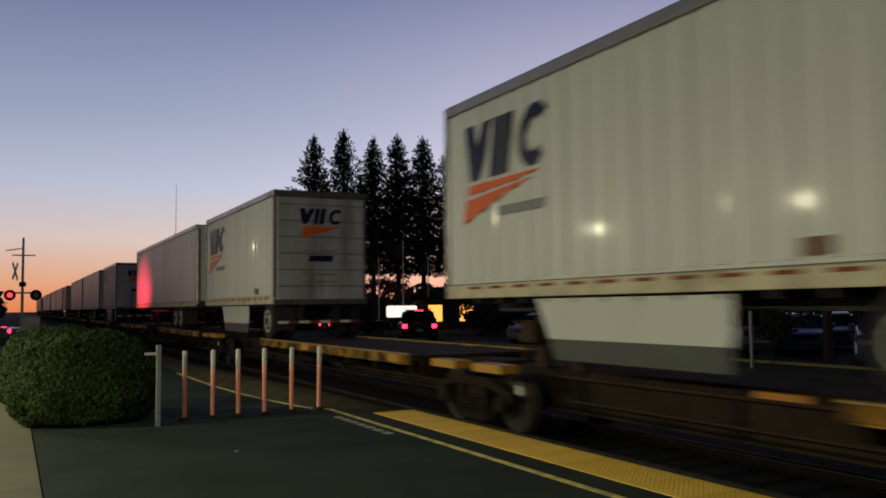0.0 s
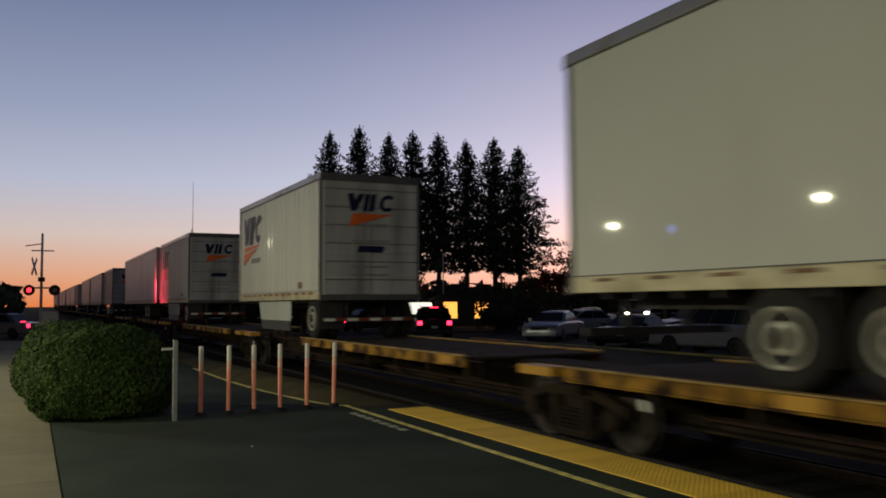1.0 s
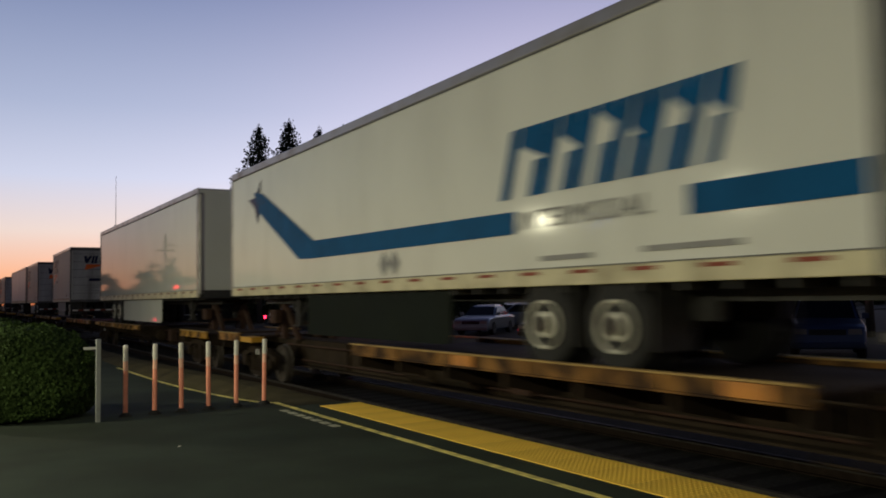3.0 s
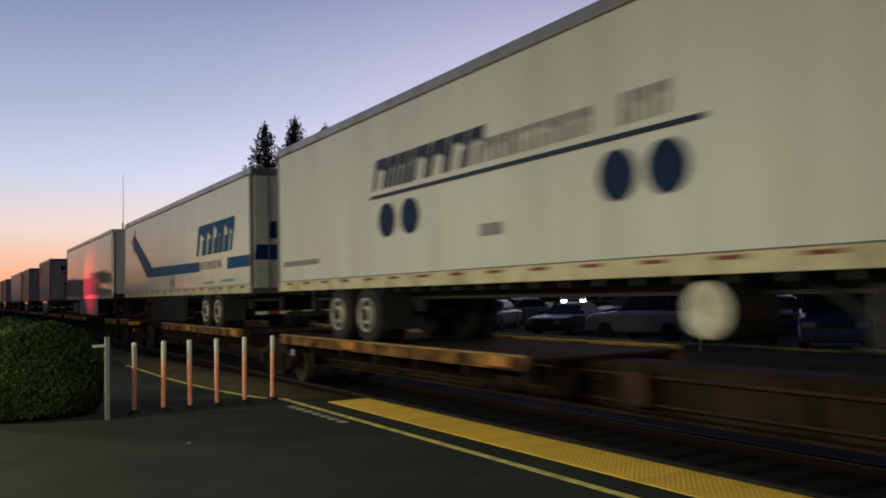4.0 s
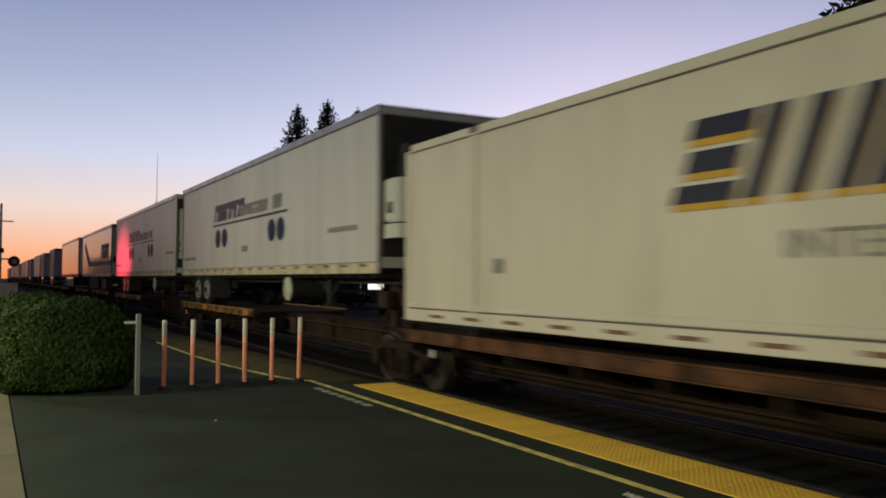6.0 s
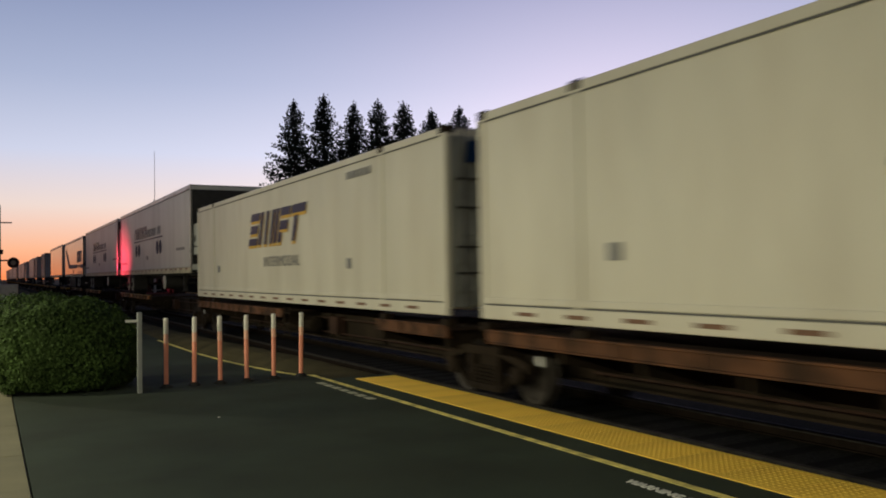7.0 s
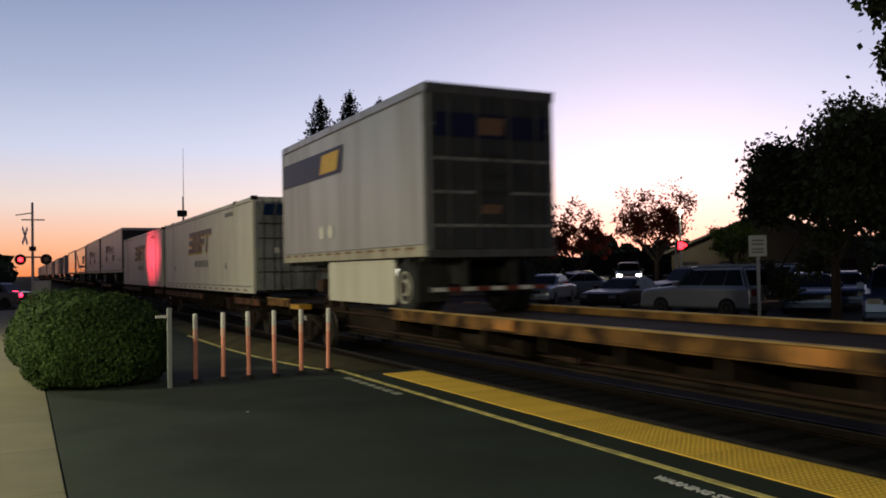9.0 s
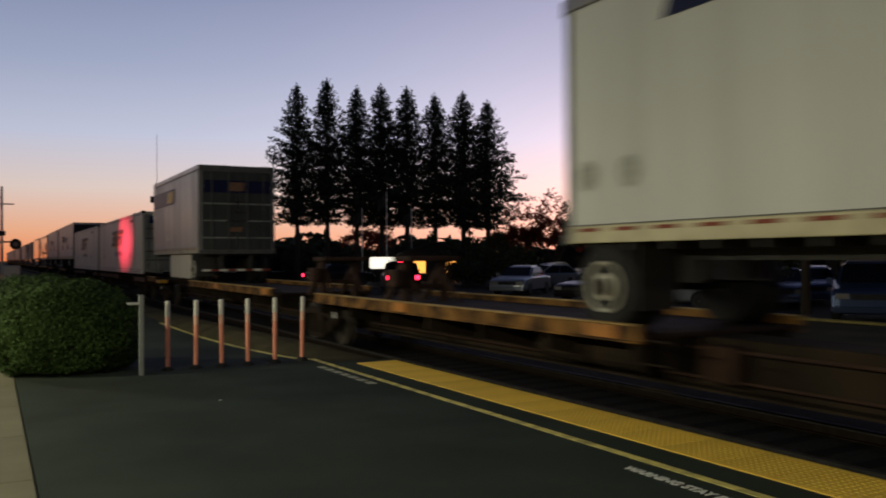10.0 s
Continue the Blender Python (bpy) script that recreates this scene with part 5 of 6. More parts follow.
def container(lead, trail):
    """A 53-foot ribbed box that sits on the deck."""
    L = lead - trail
    c = holder("container", pose(0, 0, 0), "long cream container with large navy marks and yellow edges", "container", "containers on the train")
    z0, z1 = 0.992 - DECK, 3.875 - DECK
    y = lambda d: L - d
    bm = bmesh.new()
    rounded(bm, 0.012, WIDE - 0.012, 0.02, L - 0.02, z0 + 0.1, z1 - 0.03, 0.015)
    part("box_body", bm, "cream", c)
    for x0, x1 in ((-0.006, 0.05), (WIDE - 0.05, WIDE + 0.006)):
        for name, za, zb in (("bottom_rail", z0, z0 + 0.19), ("side_rail", z0 + 0.212, z0 + 0.30), ("top_rail", z1 - 0.12, z1)):
            bm = bmesh.new()
            rounded(bm, x0, x1, 0.02, L - 0.02, za, zb, 0.012)
            part(name, bm, "cream", c)
        s = -1 if x0 < 1 else 1
        edge = 0.0 if s < 0 else WIDE
        for za, zb in ((z0 + 0.192, z0 + 0.210), (z1 - 0.142, z1 - 0.122)):
            quick("seam", "frame_dark", c, (min(edge, edge + s * 0.0075), max(edge, edge + s * 0.0075), 0.02, L - 0.02, za, zb))
    for yy in (0.0, y(2.28), 2.28, L - 0.14):
        for x0, x1 in ((-0.010, 0.08), (WIDE - 0.08, WIDE + 0.010)):
            bm = bmesh.new()
            rounded(bm, x0, x1, yy, yy + 0.14, z0, z1 + 0.02, 0.015)
            part("corner_post", bm, "cream", c)
    bm = bmesh.new()
    rounded(bm, 0, 0.174, -0.004, 0.184, 0, 0.13, 0.012)
    casting = mesh_of("corner_casting", bm, "car_rust")
    for yy in (0.0, y(2.30), 2.26, L - 0.18):
        for x0 in (-0.014, WIDE - 0.16):
            for zz in (z0 - 0.182, z1 - 0.10):
                ob = new("corner_casting", casting)
                ob.parent, ob.location = c, (x0, yy, zz)
    bm = bmesh.new()
    box(bm, 0.03, WIDE - 0.03, 0.02, L - 0.02, z1 - 0.028, z1 - 0.004)
    part("roof", bm, "alu", c)
    for k in range(int((L - 1.0) / 1.05)):
        yy = y(0.9 + k * 1.05)
        quick("tape", "brown_tape", c, (-0.0105, -0.0065, yy - 0.42, yy, z0 + 0.07, z0 + 0.12))
    # doors
    for x0, x1 in ((0.09, WIDE / 2 - 0.006), (WIDE / 2 + 0.006, WIDE - 0.09)):
        bm = bmesh.new()
        rounded(bm, x0, x1, -0.02, 0.012, z0 + 0.12, z1 - 0.14, 0.008)
        d = part("door", bm, "door_box", c, "grimy container door with ribs")
        for zz in np.linspace(z0 + 0.35, z1 - 0.8, 5):
            quick("door_rib", "door_box", d, (x0 + 0.03, x1 - 0.03, -0.045, -0.021, zz, zz + 0.10))
        bm = bmesh.new()
        for xx in (x0 + 0.2, x0 + 0.5, x1 - 0.5, x1 - 0.2):
            tube(bm, (xx, -0.07, z0 + 0.06), (xx, -0.07, z1 - 0.06), 0.017, n=8)
        part("lock_rod", bm, "frame_dark", d)
        for zz in (z0 + 0.62, z0 + 1.02, z0 + 1.62, z0 + 2.06):
            quick("keeper_bar", "chassis", d, (x0 + 0.04, x1 - 0.04, -0.094, -0.088, zz, zz + 0.035))
        quick("placard", "reflect", d, (x0 + 0.55, x0 + 0.72, -0.050, -0.046, z0 + 1.20, z0 + 1.36))
    for k in range(5):
        rear_block(c, "mark", "teal", 0.30 + 0.38 * k, z1 - 0.55, 0.30, 0.34, -0.086)
    # large marks with yellow lower edges, leaning
    zz = 2.42 - DECK
    for dx, dz, m, x in ((0.0, -0.07, "gold", -0.007), (0.0, 0.0, "navy", -0.011)):
        h = 0.82
        yy = y(6.14)
        for w, shape in ((0.80, "s"), (1.16, "w"), (0.26, "i"), (0.70, "f"), (0.72, "t")):
            t0, ln = 0.24, 0.32
            def bar(a, b, za, zb):
                za, zb = za * h, zb * h
                pa, pb = ln * za / h, ln * zb / h
                decal(c, "mark", m, [(yy - a - pa, zz + dz + za), (yy - b - pa, zz + dz + za), (yy - b - pb, zz + dz + zb), (yy - a - pb, zz + dz + zb)], x)
            if shape == "s":
                bar(0, w, 0, 0.22), bar(0.06, w - 0.06, 0.36, 0.62), bar(0, w, 0.76, 1.0)
            elif shape == "w":
                bar(0, t0, 0, 1.0), bar(w / 2 - t0 / 2, w / 2 + t0 / 2, 0, 1.0), bar(w - t0, w, 0, 1.0)
            elif shape == "i":
                bar(0, t0, 0, 1.0)
            elif shape == "f":
                bar(0, w * 0.9, 0.36, 0.62), bar(0, w, 0.76, 1.0), bar(0, t0, 0, 0.30)
            else:
                bar(0, w + 0.25, 0.76, 1.0), bar(w / 2 - t0 / 2, w / 2 + t0 / 2, 0, 0.70)
            yy -= w + 0.10
    lettering("word_intermodal", "INTERMODAL", 0.36, side_text(y(7.5), 1.86 - DECK), "grey_ink", c, 0.0, 1.22)
    for k in range(6):
        decal(c, "notice", "grey_ink", slant(L - 13.05 - 0.2 * k, 3.47 - DECK, 0.14, 0.14, 0.0))
    decal(c, "notice", "grey_ink", slant(L - 2.75, 1.75 - DECK, 0.22, 0.20, 0.0))
    decal(c, "notice", "grey_ink", slant(L - 13.0, 1.75 - DECK, 0.22, 0.20, 0.0))
    on_train(c, trail)
    return c


YS, TS, OS = "yellow_car", "tan_car", "orange_car"
# car ahead, three loads seen from behind at first
spine_unit(65.3, 47.6, (56.0, 49.0), True, "joint", YS, 64.0)
spine_unit(47.6, 29.5, (40.0, 31.0), False, "joint", YS, 46.5)
spine_unit(29.5, 11.3, (22.5, 13.0), False, "joint", YS, 28.3)
spine_unit(11.3, -6.5, (4.6, -4.1), False, "joint", YS, 10.2)
spine_unit(-6.5, -23.5, (-6.8, -15.7), False, "end", YS, -22.0, ((-21.6, -24.4),))
# five-unit car
spine_unit(-26.8, -44.1, (-33.6, -42.4), True, "joint", TS, -27.9, ((-25.6, -27.2),), 0.08, (True, False))
spine_unit(-44.1, -62.0, (-45.2, -54.0), False, "joint", TS, -60.6, (), 0.05, (False, False))
spine_unit(-62.0, -80.2, (-63.0, -72.0), False, "joint", TS, -78.8, (), 0.05, (False, False))
spine_unit(-80.2, -98.6, (-81.0, -90.0), False, "joint", OS, None, ((-95.4, -98.0),), 0.036, (False, False))
spine_unit(-98.6, -115.4, (-99.2, -108.0), False, "end", OS, None, ((-113.4, -116.4),))
# last car seen
spine_unit(-119.0, -138.2, (-126.0, -135.8), True, "joint", TS, (-120.2, -136.9), ((-117.4, -119.4),), 0.125, (True, False))
spine_unit(-138.2, -156.5, (-138.9, -148.9), False, "joint", TS, (-155.0, -141.4), (), 0.115, (False, False))
spine_unit(-156.5, -174.5, (-157.5, -166.5), False, "end", YS, -173.0)

far = []
for k in range(5):
    a = 157.0 - 17.7 * k
    far.append(spine_unit(a, a - 17.7, (a - 8.5, a - 16.5), k == 0, "joint" if k < 4 else "end", YS, a - 1.2))
for k in range(5):
    a = 249.0 - 17.7 * k
    spine_unit(a, a - 17.7, (a - 8.5, a - 16.5), k == 0, "joint" if k < 4 else "end", YS, a - 1.2)

freight_pup(29.9, 21.3)
freight_pup(11.6, 3.2)
freight_pup(66.8, 58.2)
plain_trailer(48.2, 31.6, True, (35.0, 36.2), None, "long plain white box trailer with streaked sides", "white")
plain_trailer(-6.9, -23.5, True, (-10.13, -11.33), (-12.3, -18.8), "long glossy plain white box trailer with panel skirt")
swoop_trailer(-26.58, -43.14)
reefer_trailer(-45.0, -61.6, (-48.1, -49.3), True)
reefer_trailer(-62.8, -79.9, (-65.27, -66.52), False)
container(-81.0, -98.0)
container(-98.98, -115.75)
stripe_pup(-118.95, -127.55)
t, y, L = trailer("pup_trailer", -147.65, -156.2, True, "white", (-148.27,), "short white trailer with small dark emblems", gear=-153.6, z0=1.81 - DECK)
decal(t, "mark", "navy", slant(y(-149.3), 3.30, 0.75, 0.45, 0.2))
for yc in (-148.05, -148.75):
    decal(t, "emblem", "faint_ink", [(y(yc) + 0.16 * math.cos(a), 1.78 + 0.18 * math.sin(a)) for a in (k * math.pi / 8 for k in range(16))])
on_train(t, -156.2)
for a, b, kind in ((86.5, 70.0, 0), (104.2, 87.6, 0), (121.5, 113.0, 1), (139.8, 123.3, 0), (157.4, 141.0, 0), (178.3, 162.0, 0), (196, 179.7, 0), (214, 205.4, 1), (231, 215, 0), (249, 232.5, 0)):
    if kind:
        freight_pup(a, b)
    else:
        plain_trailer(a, b, bool(int(a) % 2), ((b + 4.0, b + 5.2) if not int(a) % 2 else (a - 4, a - 5.2)), None, "long white box trailer dim in dusk", "white")


# ---- level crossing ----
def crossing_signal():
    s = holder("crossing_signal", pose(0.55, 52.0, -0.16), "level crossing signal mast with crossbuck and red flashers", "crossing signal")
    bm = bmesh.new()
    tube(bm, (0, 0, 0), (0, 0, 5.85), 0.085, 0.06, 12)
    tube(bm, (0, 0, 0), (0, 0, 0.25), 0.22, 0.16, 12)
    tube(bm, (0, 0, 5.85), (0, 0, 5.95), 0.075, 0.02, 10)
    part("mast", bm, "galv", s)
    bm = bmesh.new()
    tube(bm, (-0.55, 0, 4.95), (0.62, 0, 4.95), 0.035, n=8)
    part("cross_arm", bm, "galv", s)
    bm = bmesh.new()
    tube(bm, (-0.85, 0, 5.2), (0.05, 0, 5.35), 0.03, n=8)
    part("bracket", bm, "galv", s)
    for a in (42, -42):
        bm = bmesh.new()
        rounded(bm, -0.11, 0.11, -0.62, 0.62, -0.012, 0.012, 0.005)
        bm.transform(pose(-0.38, -0.05, 4.05) @ pose(0, 0, 0, 0, 0, 72) @ pose(0, 0, 0, 90, 0, 0) @ pose(0, 0, 0, 0, 0, a))
        part("crossbuck_board", bm, "sign", s, "weathered white crossbuck board")
    bm = bmesh.new()
    tube(bm, (-0.75, 0, 2.85), (0.82, 0, 2.85), 0.045, n=8)
    part("lamp_arm", bm, "galv", s)
    for x, out, lit in ((-0.62, -1, True), (0.68, -1, False), (-0.62, 1, False), (0.68, 1, True)):
        bm = bmesh.new()
        y0 = 0.16 * out
        tube(bm, (x, y0 * 0.3, 2.72), (x, y0, 2.72), 0.16, 0.18, 18)
        tube(bm, (x, y0, 2.72), (x, y0 + 0.02 * out, 2.72), 0.30, n=24)
        prism(bm, [(x - 0.17, 2.74), (x - 0.12, 2.88), (x, 2.92), (x + 0.12, 2.88), (x + 0.17, 2.74), (x + 0.15, 2.74), (x + 0.10, 2.86), (x, 2.90), (x - 0.10, 2.86), (x - 0.15, 2.74)],
              y0 + 0.021 * out, y0 + 0.26 * out, "y")
        h = part("lamp_head", bm, "chassis", s, "black flasher head with visor")
        bm = bmesh.new()
        tube(bm, (x, y0 + 0.022 * out, 2.72), (x, y0 + 0.04 * out, 2.72), 0.13, n=18)
        part("lens", bm, "flasher" if lit else "lens_off", h, "glowing red lens" if lit else "unlit lens")
    bm = bmesh.new()
    rounded(bm, -0.18, 0.18, -0.18, 0.18, 3.2, 3.45, 0.03)
    part("bell", bm, "chassis", s)


crossing_signal()
cab = holder("signal_cabinet", pose(1.0, 50.6, -0.17), "grey metal signal cabinet beside the crossing", "cabinet")
bm = bmesh.new()
rounded(bm, -0.42, 0.42, -0.35, 0.35, 0.08, 1.55, 0.03)
part("case", bm, "galv", cab)
bm = bmesh.new()
rounded(bm, -0.36, 0.36, -0.375, -0.352, 0.2, 1.45, 0.01)
part("door", bm, "galv", cab)
bm = bmesh.new()
box(bm, -0.45, 0.45, -0.40, 0.38, 0.0, 0.08)
part("base", bm, "concrete", cab)


# ---- lamps on the platform ----
def platform_lamp(y):
    p = holder("platform_lamp", pose(LAMPS_X, y, -0.03), "dark steel platform lamp post with a lit round head", "lamp post", "lamp posts along the platform")
    bm = bmesh.new()
    tube(bm, (0, 0, 0), (0, 0, LAMP_Z + 0.15), 0.07, 0.045, 12)
    tube(bm, (0, 0, 0), (0, 0, 0.3), 0.13, 0.10, 12)
    part("post", bm, "chassis", p)
    bm = bmesh.new()
    tube(bm, (0, 0, LAMP_Z + 0.12), (0.35, 0, LAMP_Z + 0.10), 0.03, n=8)
    part("arm", bm, "chassis", p)
    bm = bmesh.new()
    tube(bm, (0.18, 0, LAMP_Z + 0.10), (0.30, 0, LAMP_Z + 0.0), 0.08, 0.22, 20)
    h = part("head", bm, "chassis", p)


for y in LAMPS_Y:
    platform_lamp(y)
# blue light of an emergency call point, seen mirrored in glossy trailers
call = holder("call_point", pose(-6.0, 20.3, -0.03), "emergency call point with a blue lamp on top", "call point")
bm = bmesh.new()
rounded(bm, -0.14, 0.14, -0.14, 0.14, 0, 3.85, 0.03)
part("column", bm, "galv", call)
bm = bmesh.new()
tube(bm, (0, 0, 3.85), (0, 0, 4.10), 0.13, 0.12, 16)
part("beacon", bm, "glow_blue", call, "glowing blue beacon")


# ---- vehicles ----
PAINTS = {"silver": (0.30, 0.325, 0.36), "blue": (0.06, 0.09, 0.18), "white": (0.40, 0.41, 0.42), "maroon": (0.014, 0.006, 0.007), "black": (0.015, 0.015, 0.018), "grey": (0.16, 0.17, 0.18)}
for n, col in PAINTS.items():
    M["paint_" + n] = mat("car_paint_" + n, col, 0.28, 0.55, 0.03, 2.0, bump=0)


def vehicle(kind, paint, m, label, head=False, tail=False):
    """A car with its front towards +y; origin on the ground under its middle."""
    suv = kind == "suv"
    L, W, H = (4.45, 1.86, 1.70) if suv else (4.6, 1.80, 1.44)
    sill, belt = (0.30, 1.05) if suv else (0.22, 0.90)
    c = holder("parked_car", m, label, "car", "cars in the lot and on the road")
    f, r = L / 2, -L / 2
    hood = 1.36 if suv else 1.25
    nose = belt - 0.15
    prof = [(r, sill + 0.12), (r + 0.05, sill), (f - 0.10, sill), (f, sill + 0.15), (f - 0.03, nose - 0.10), (f - 0.10, nose), (f - 0.28, nose + 0.07), (f - hood, belt + 0.03), (r + (0.10 if suv else 0.75), belt + 0.03), (r + 0.03, belt - (0.02 if suv else 0.04)), (r, belt - 0.25)]
    bm = bmesh.new()
    rings = []
    for x, k in ((-W / 2, 0.72), (-W / 2 + 0.02, 0.86), (-W / 2 + 0.07, 0.95), (-W / 2 + 0.2, 1.0), (W / 2 - 0.2, 1.0), (W / 2 - 0.07, 0.95), (W / 2 - 0.02, 0.86), (W / 2, 0.72)):
        zc = (sill + belt) / 2
        rings.append([bm.verts.new((x, y * (0.90 + 0.10 * k), zc + (z - zc) * k)) for y, z in prof])
    n = len(prof)
    for a, b in zip(rings, rings[1:]):
        for i in range(n):
            bm.faces.new((a[i], a[(i + 1) % n], b[(i + 1) % n], b[i]))
    bm.faces.new(rings[0][::-1])
    bm.faces.new(rings[-1])
    part("body", bm, "paint_" + paint, c)
    # cabin
    yb0, yb1 = (r + 0.12, f - hood - 0.02) if suv else (r + 0.80, f - hood - 0.02)
    yt0, yt1 = (r + 0.38, f - hood - 0.66) if suv else (r + 1.35, f - hood - 0.92)
    wb, wt = W / 2 - 0.07, W / 2 - 0.24
    bm = bmesh.new()
    low = [bm.verts.new(p) for p in ((-wb, yb0, belt), (wb, yb0, belt), (wb, yb1, belt), (-wb, yb1, belt))]
    top = [bm.verts.new(p) for p in ((-wt, yt0, H), (wt, yt0, H), (wt, yt1, H - 0.03), (-wt, yt1, H - 0.03))]
    bm.faces.new(low[::-1])
    bm.faces.new(top)
    for i in range(4):
        bm.faces.new((low[i], low[(i + 1) % 4], top[(i + 1) % 4], top[i]))
    bmesh.ops.bevel(bm, geom=[e for e in bm.edges if max(v.co.z for v in e.verts) > belt + 0.2], offset=0.11, segments=3, affect="EDGES")
    part("cabin", bm, "paint_" + paint, c)

    def pane(name, quad, push):
        bm = bmesh.new()
        v = [Vector(p) for p in quad]
        nrm = (v[1] - v[0]).cross(v[3] - v[0]).normalized()
        a = [bm.verts.new(p + nrm * push) for p in v]
        b = [bm.verts.new(p - nrm * 0.02) for p in v]
        bm.faces.new(a)
        bm.faces.new(b[::-1])
        for i in range(4):
            bm.faces.new((a[i], b[i], b[(i + 1) % 4], a[(i + 1) % 4]))
        return part(name, bm, "glass", c)

    def on(x0, y0, x1, y1, u, v):     # point on the sloping cabin side between belt and roof
        return x0 + (x1 - x0) * v, y0 + (y1 - y0) * v
    za, zb = belt + 0.04, H - 0.10
    va, vb = (za - belt) / (H - belt), (zb - belt) / (H - belt)
    ym = (yb0 + yb1) / 2
    for s in (-1, 1):
        xa, xb = s * (wb + (wt - wb) * va), s * (wb + (wt - wb) * vb)
        fa, fb = yb1 + (yt1 - yb1) * va - 0.14, yb1 + (yt1 - yb1) * vb - 0.14
        ra, rb = yb0 + (yt0 - yb0) * va + 0.16, yb0 + (yt0 - yb0) * vb + 0.14
        cuts = [ra, (ra + fa) / 2 - 0.55, (ra + fa) / 2 + 0.35, fa] if suv else [ra, (ra + fa) / 2, fa]
        cutt = [rb, (rb + fb) / 2 - 0.5, (rb + fb) / 2 + 0.25, fb] if suv else [rb, (rb + fb) / 2, fb]
        for k in range(len(cuts) - 1):
            q = [(xa, cuts[k] + 0.012, za), (xa, cuts[k + 1] - 0.012, za), (xb, cutt[k + 1] - 0.012, zb), (xb, cutt[k] + 0.012, zb)]
            pane("side_window", q if s > 0 else [q[1], q[0], q[3], q[2]], 0.012)
    for name, y0, y1, s in (("windscreen", yb1, yt1, 1), ("rear_window", yb0, yt0, -1)):
        ya, yc = y0 + (y1 - y0) * va, y0 + (y1 - y0) * vb
        xa, xb = wb + (wt - wb) * va - 0.10, wb + (wt - wb) * vb - 0.08
        q = [(xa, ya, za), (-xa, ya, za), (-xb, yc, zb), (xb, yc, zb)]
        pane(name, q if s > 0 else [q[1], q[0], q[3], q[2]], 0.012)
    for s in (-1, 1):
        for y in (f - 0.92, r + 0.88):
            rr = 0.36 if suv else 0.32
            bm = bmesh.new()
            lathe(bm, (s * (W / 2 - 0.10), y, rr), [(-0.11, rr * 0.9), (-0.08, rr), (0.08, rr), (0.115, rr * 0.9), (0.118, rr * 0.66)] if s > 0 else [(-0.118, rr * 0.66), (-0.115, rr * 0.9), (-0.08, rr), (0.08, rr), (0.11, rr * 0.9)], 22)
            w = part("wheel", bm, "rubber", c)
            bm = bmesh.new()
            arch = [(y + rr * 1.18 * math.cos(a), rr + 0.02 + rr * 1.18 * math.sin(a)) for a in (k * math.pi / 10 for k in range(11))]
            prism(bm, arch, *sorted((s * (W / 2 - 0.30), s * (W / 2 - 0.012))))
            part("wheel_arch", bm, "chassis", c)
            bm = bmesh.new()
            lathe(bm, (s * (W / 2 - 0.10), y, rr), [(0.10 * s, rr * 0.64), (0.122 * s, rr * 0.58), (0.105 * s, rr * 0.2), (0.125 * s, rr * 0.1)], 16)
            part("rim", bm, "wheel_steel", w)
        quick("headlight", "head" if head else "lens_off", c, (min(s * 0.50, s * 0.82), max(s * 0.50, s * 0.82), f - 0.07, f + 0.012, nose - 0.20, nose - 0.06))
        quick("tail_light", "tail" if tail else "red", c, (min(s * 0.62, s * 0.86), max(s * 0.62, s * 0.86), r - 0.012, r + 0.06, belt - 0.28, belt - 0.08))
        quick("mirror", "paint_" + paint, c, (min(s * (W / 2 - 0.02), s * (W / 2 + 0.16)), max(s * (W / 2 - 0.02), s * (W / 2 + 0.16)), yb1 - 0.30, yb1 - 0.20, belt + 0.02, belt + 0.17))
    if tail:
        quick("brake_light", "tail", c, (-0.22, 0.22, yt0 - 0.05 if suv else yb0 - 0.02, yt0 + 0.02 if suv else yb0 + 0.05, H - 0.07 if suv else belt + 0.02, H - 0.03 if suv else belt + 0.06))
    quick("grille", "chassis", c, (-0.45, 0.45, f - 0.05, f + 0.006, nose - 0.22, nose - 0.07))
    quick("number_plate", "sign", c, (-0.16, 0.16, r - 0.012, r + 0.05, sill + 0.30, sill + 0.42))
    bm = bmesh.new()
    rounded(bm, -W / 2 + 0.04, W / 2 - 0.04, f - 0.12, f + 0.03, sill + 0.02, sill + 0.20, 0.03)
    part("front_bumper", bm, "paint_" + paint, c)
    bm = bmesh.new()
    rounded(bm, -W / 2 + 0.04, W / 2 - 0.04, r - 0.03, r + 0.12, sill + 0.04, sill + 0.24, 0.03)
    part("rear_bumper", bm, "chassis", c)
    if suv:
        for s in (-1, 1):
            bm = bmesh.new()
            tube(bm, (s * (wt - 0.04), yt0 + 0.2, H + 0.04), (s * (wt - 0.04), yt1 - 0.25, H + 0.02), 0.022, n=8)
            part("roof_rail", bm, "galv", c)
    return c


LOT = -0.20
vehicle("suv", "silver", pose(21.15, 21.45, LOT, 0, 0, 10), "silver sport utility car parked along the kerb")
vehicle("sedan", "blue", pose(25.6, 20.9, LOT, 0, 0, 128), "blue sedan parked nose to the tracks")
vehicle("suv", "blue", pose(21.9, 14.9, LOT, 0, 0, 125), "dark blue utility car parked nose to the tracks")
vehicle("sedan", "blue", pose(28.6, 21.9, LOT, 0, 0, 128), "blue sedan parked behind others")
vehicle("sedan", "silver", pose(23.6, 35.0, LOT, 0, 0, 128), "silver sedan parked nose to the tracks")
vehicle("sedan", "maroon", pose(22.9, 28.0, LOT, 0, 0, 112) @ Matrix.Diagonal((1, 1, 0.92, 1)), "dark maroon sedan parked nose to the tracks")
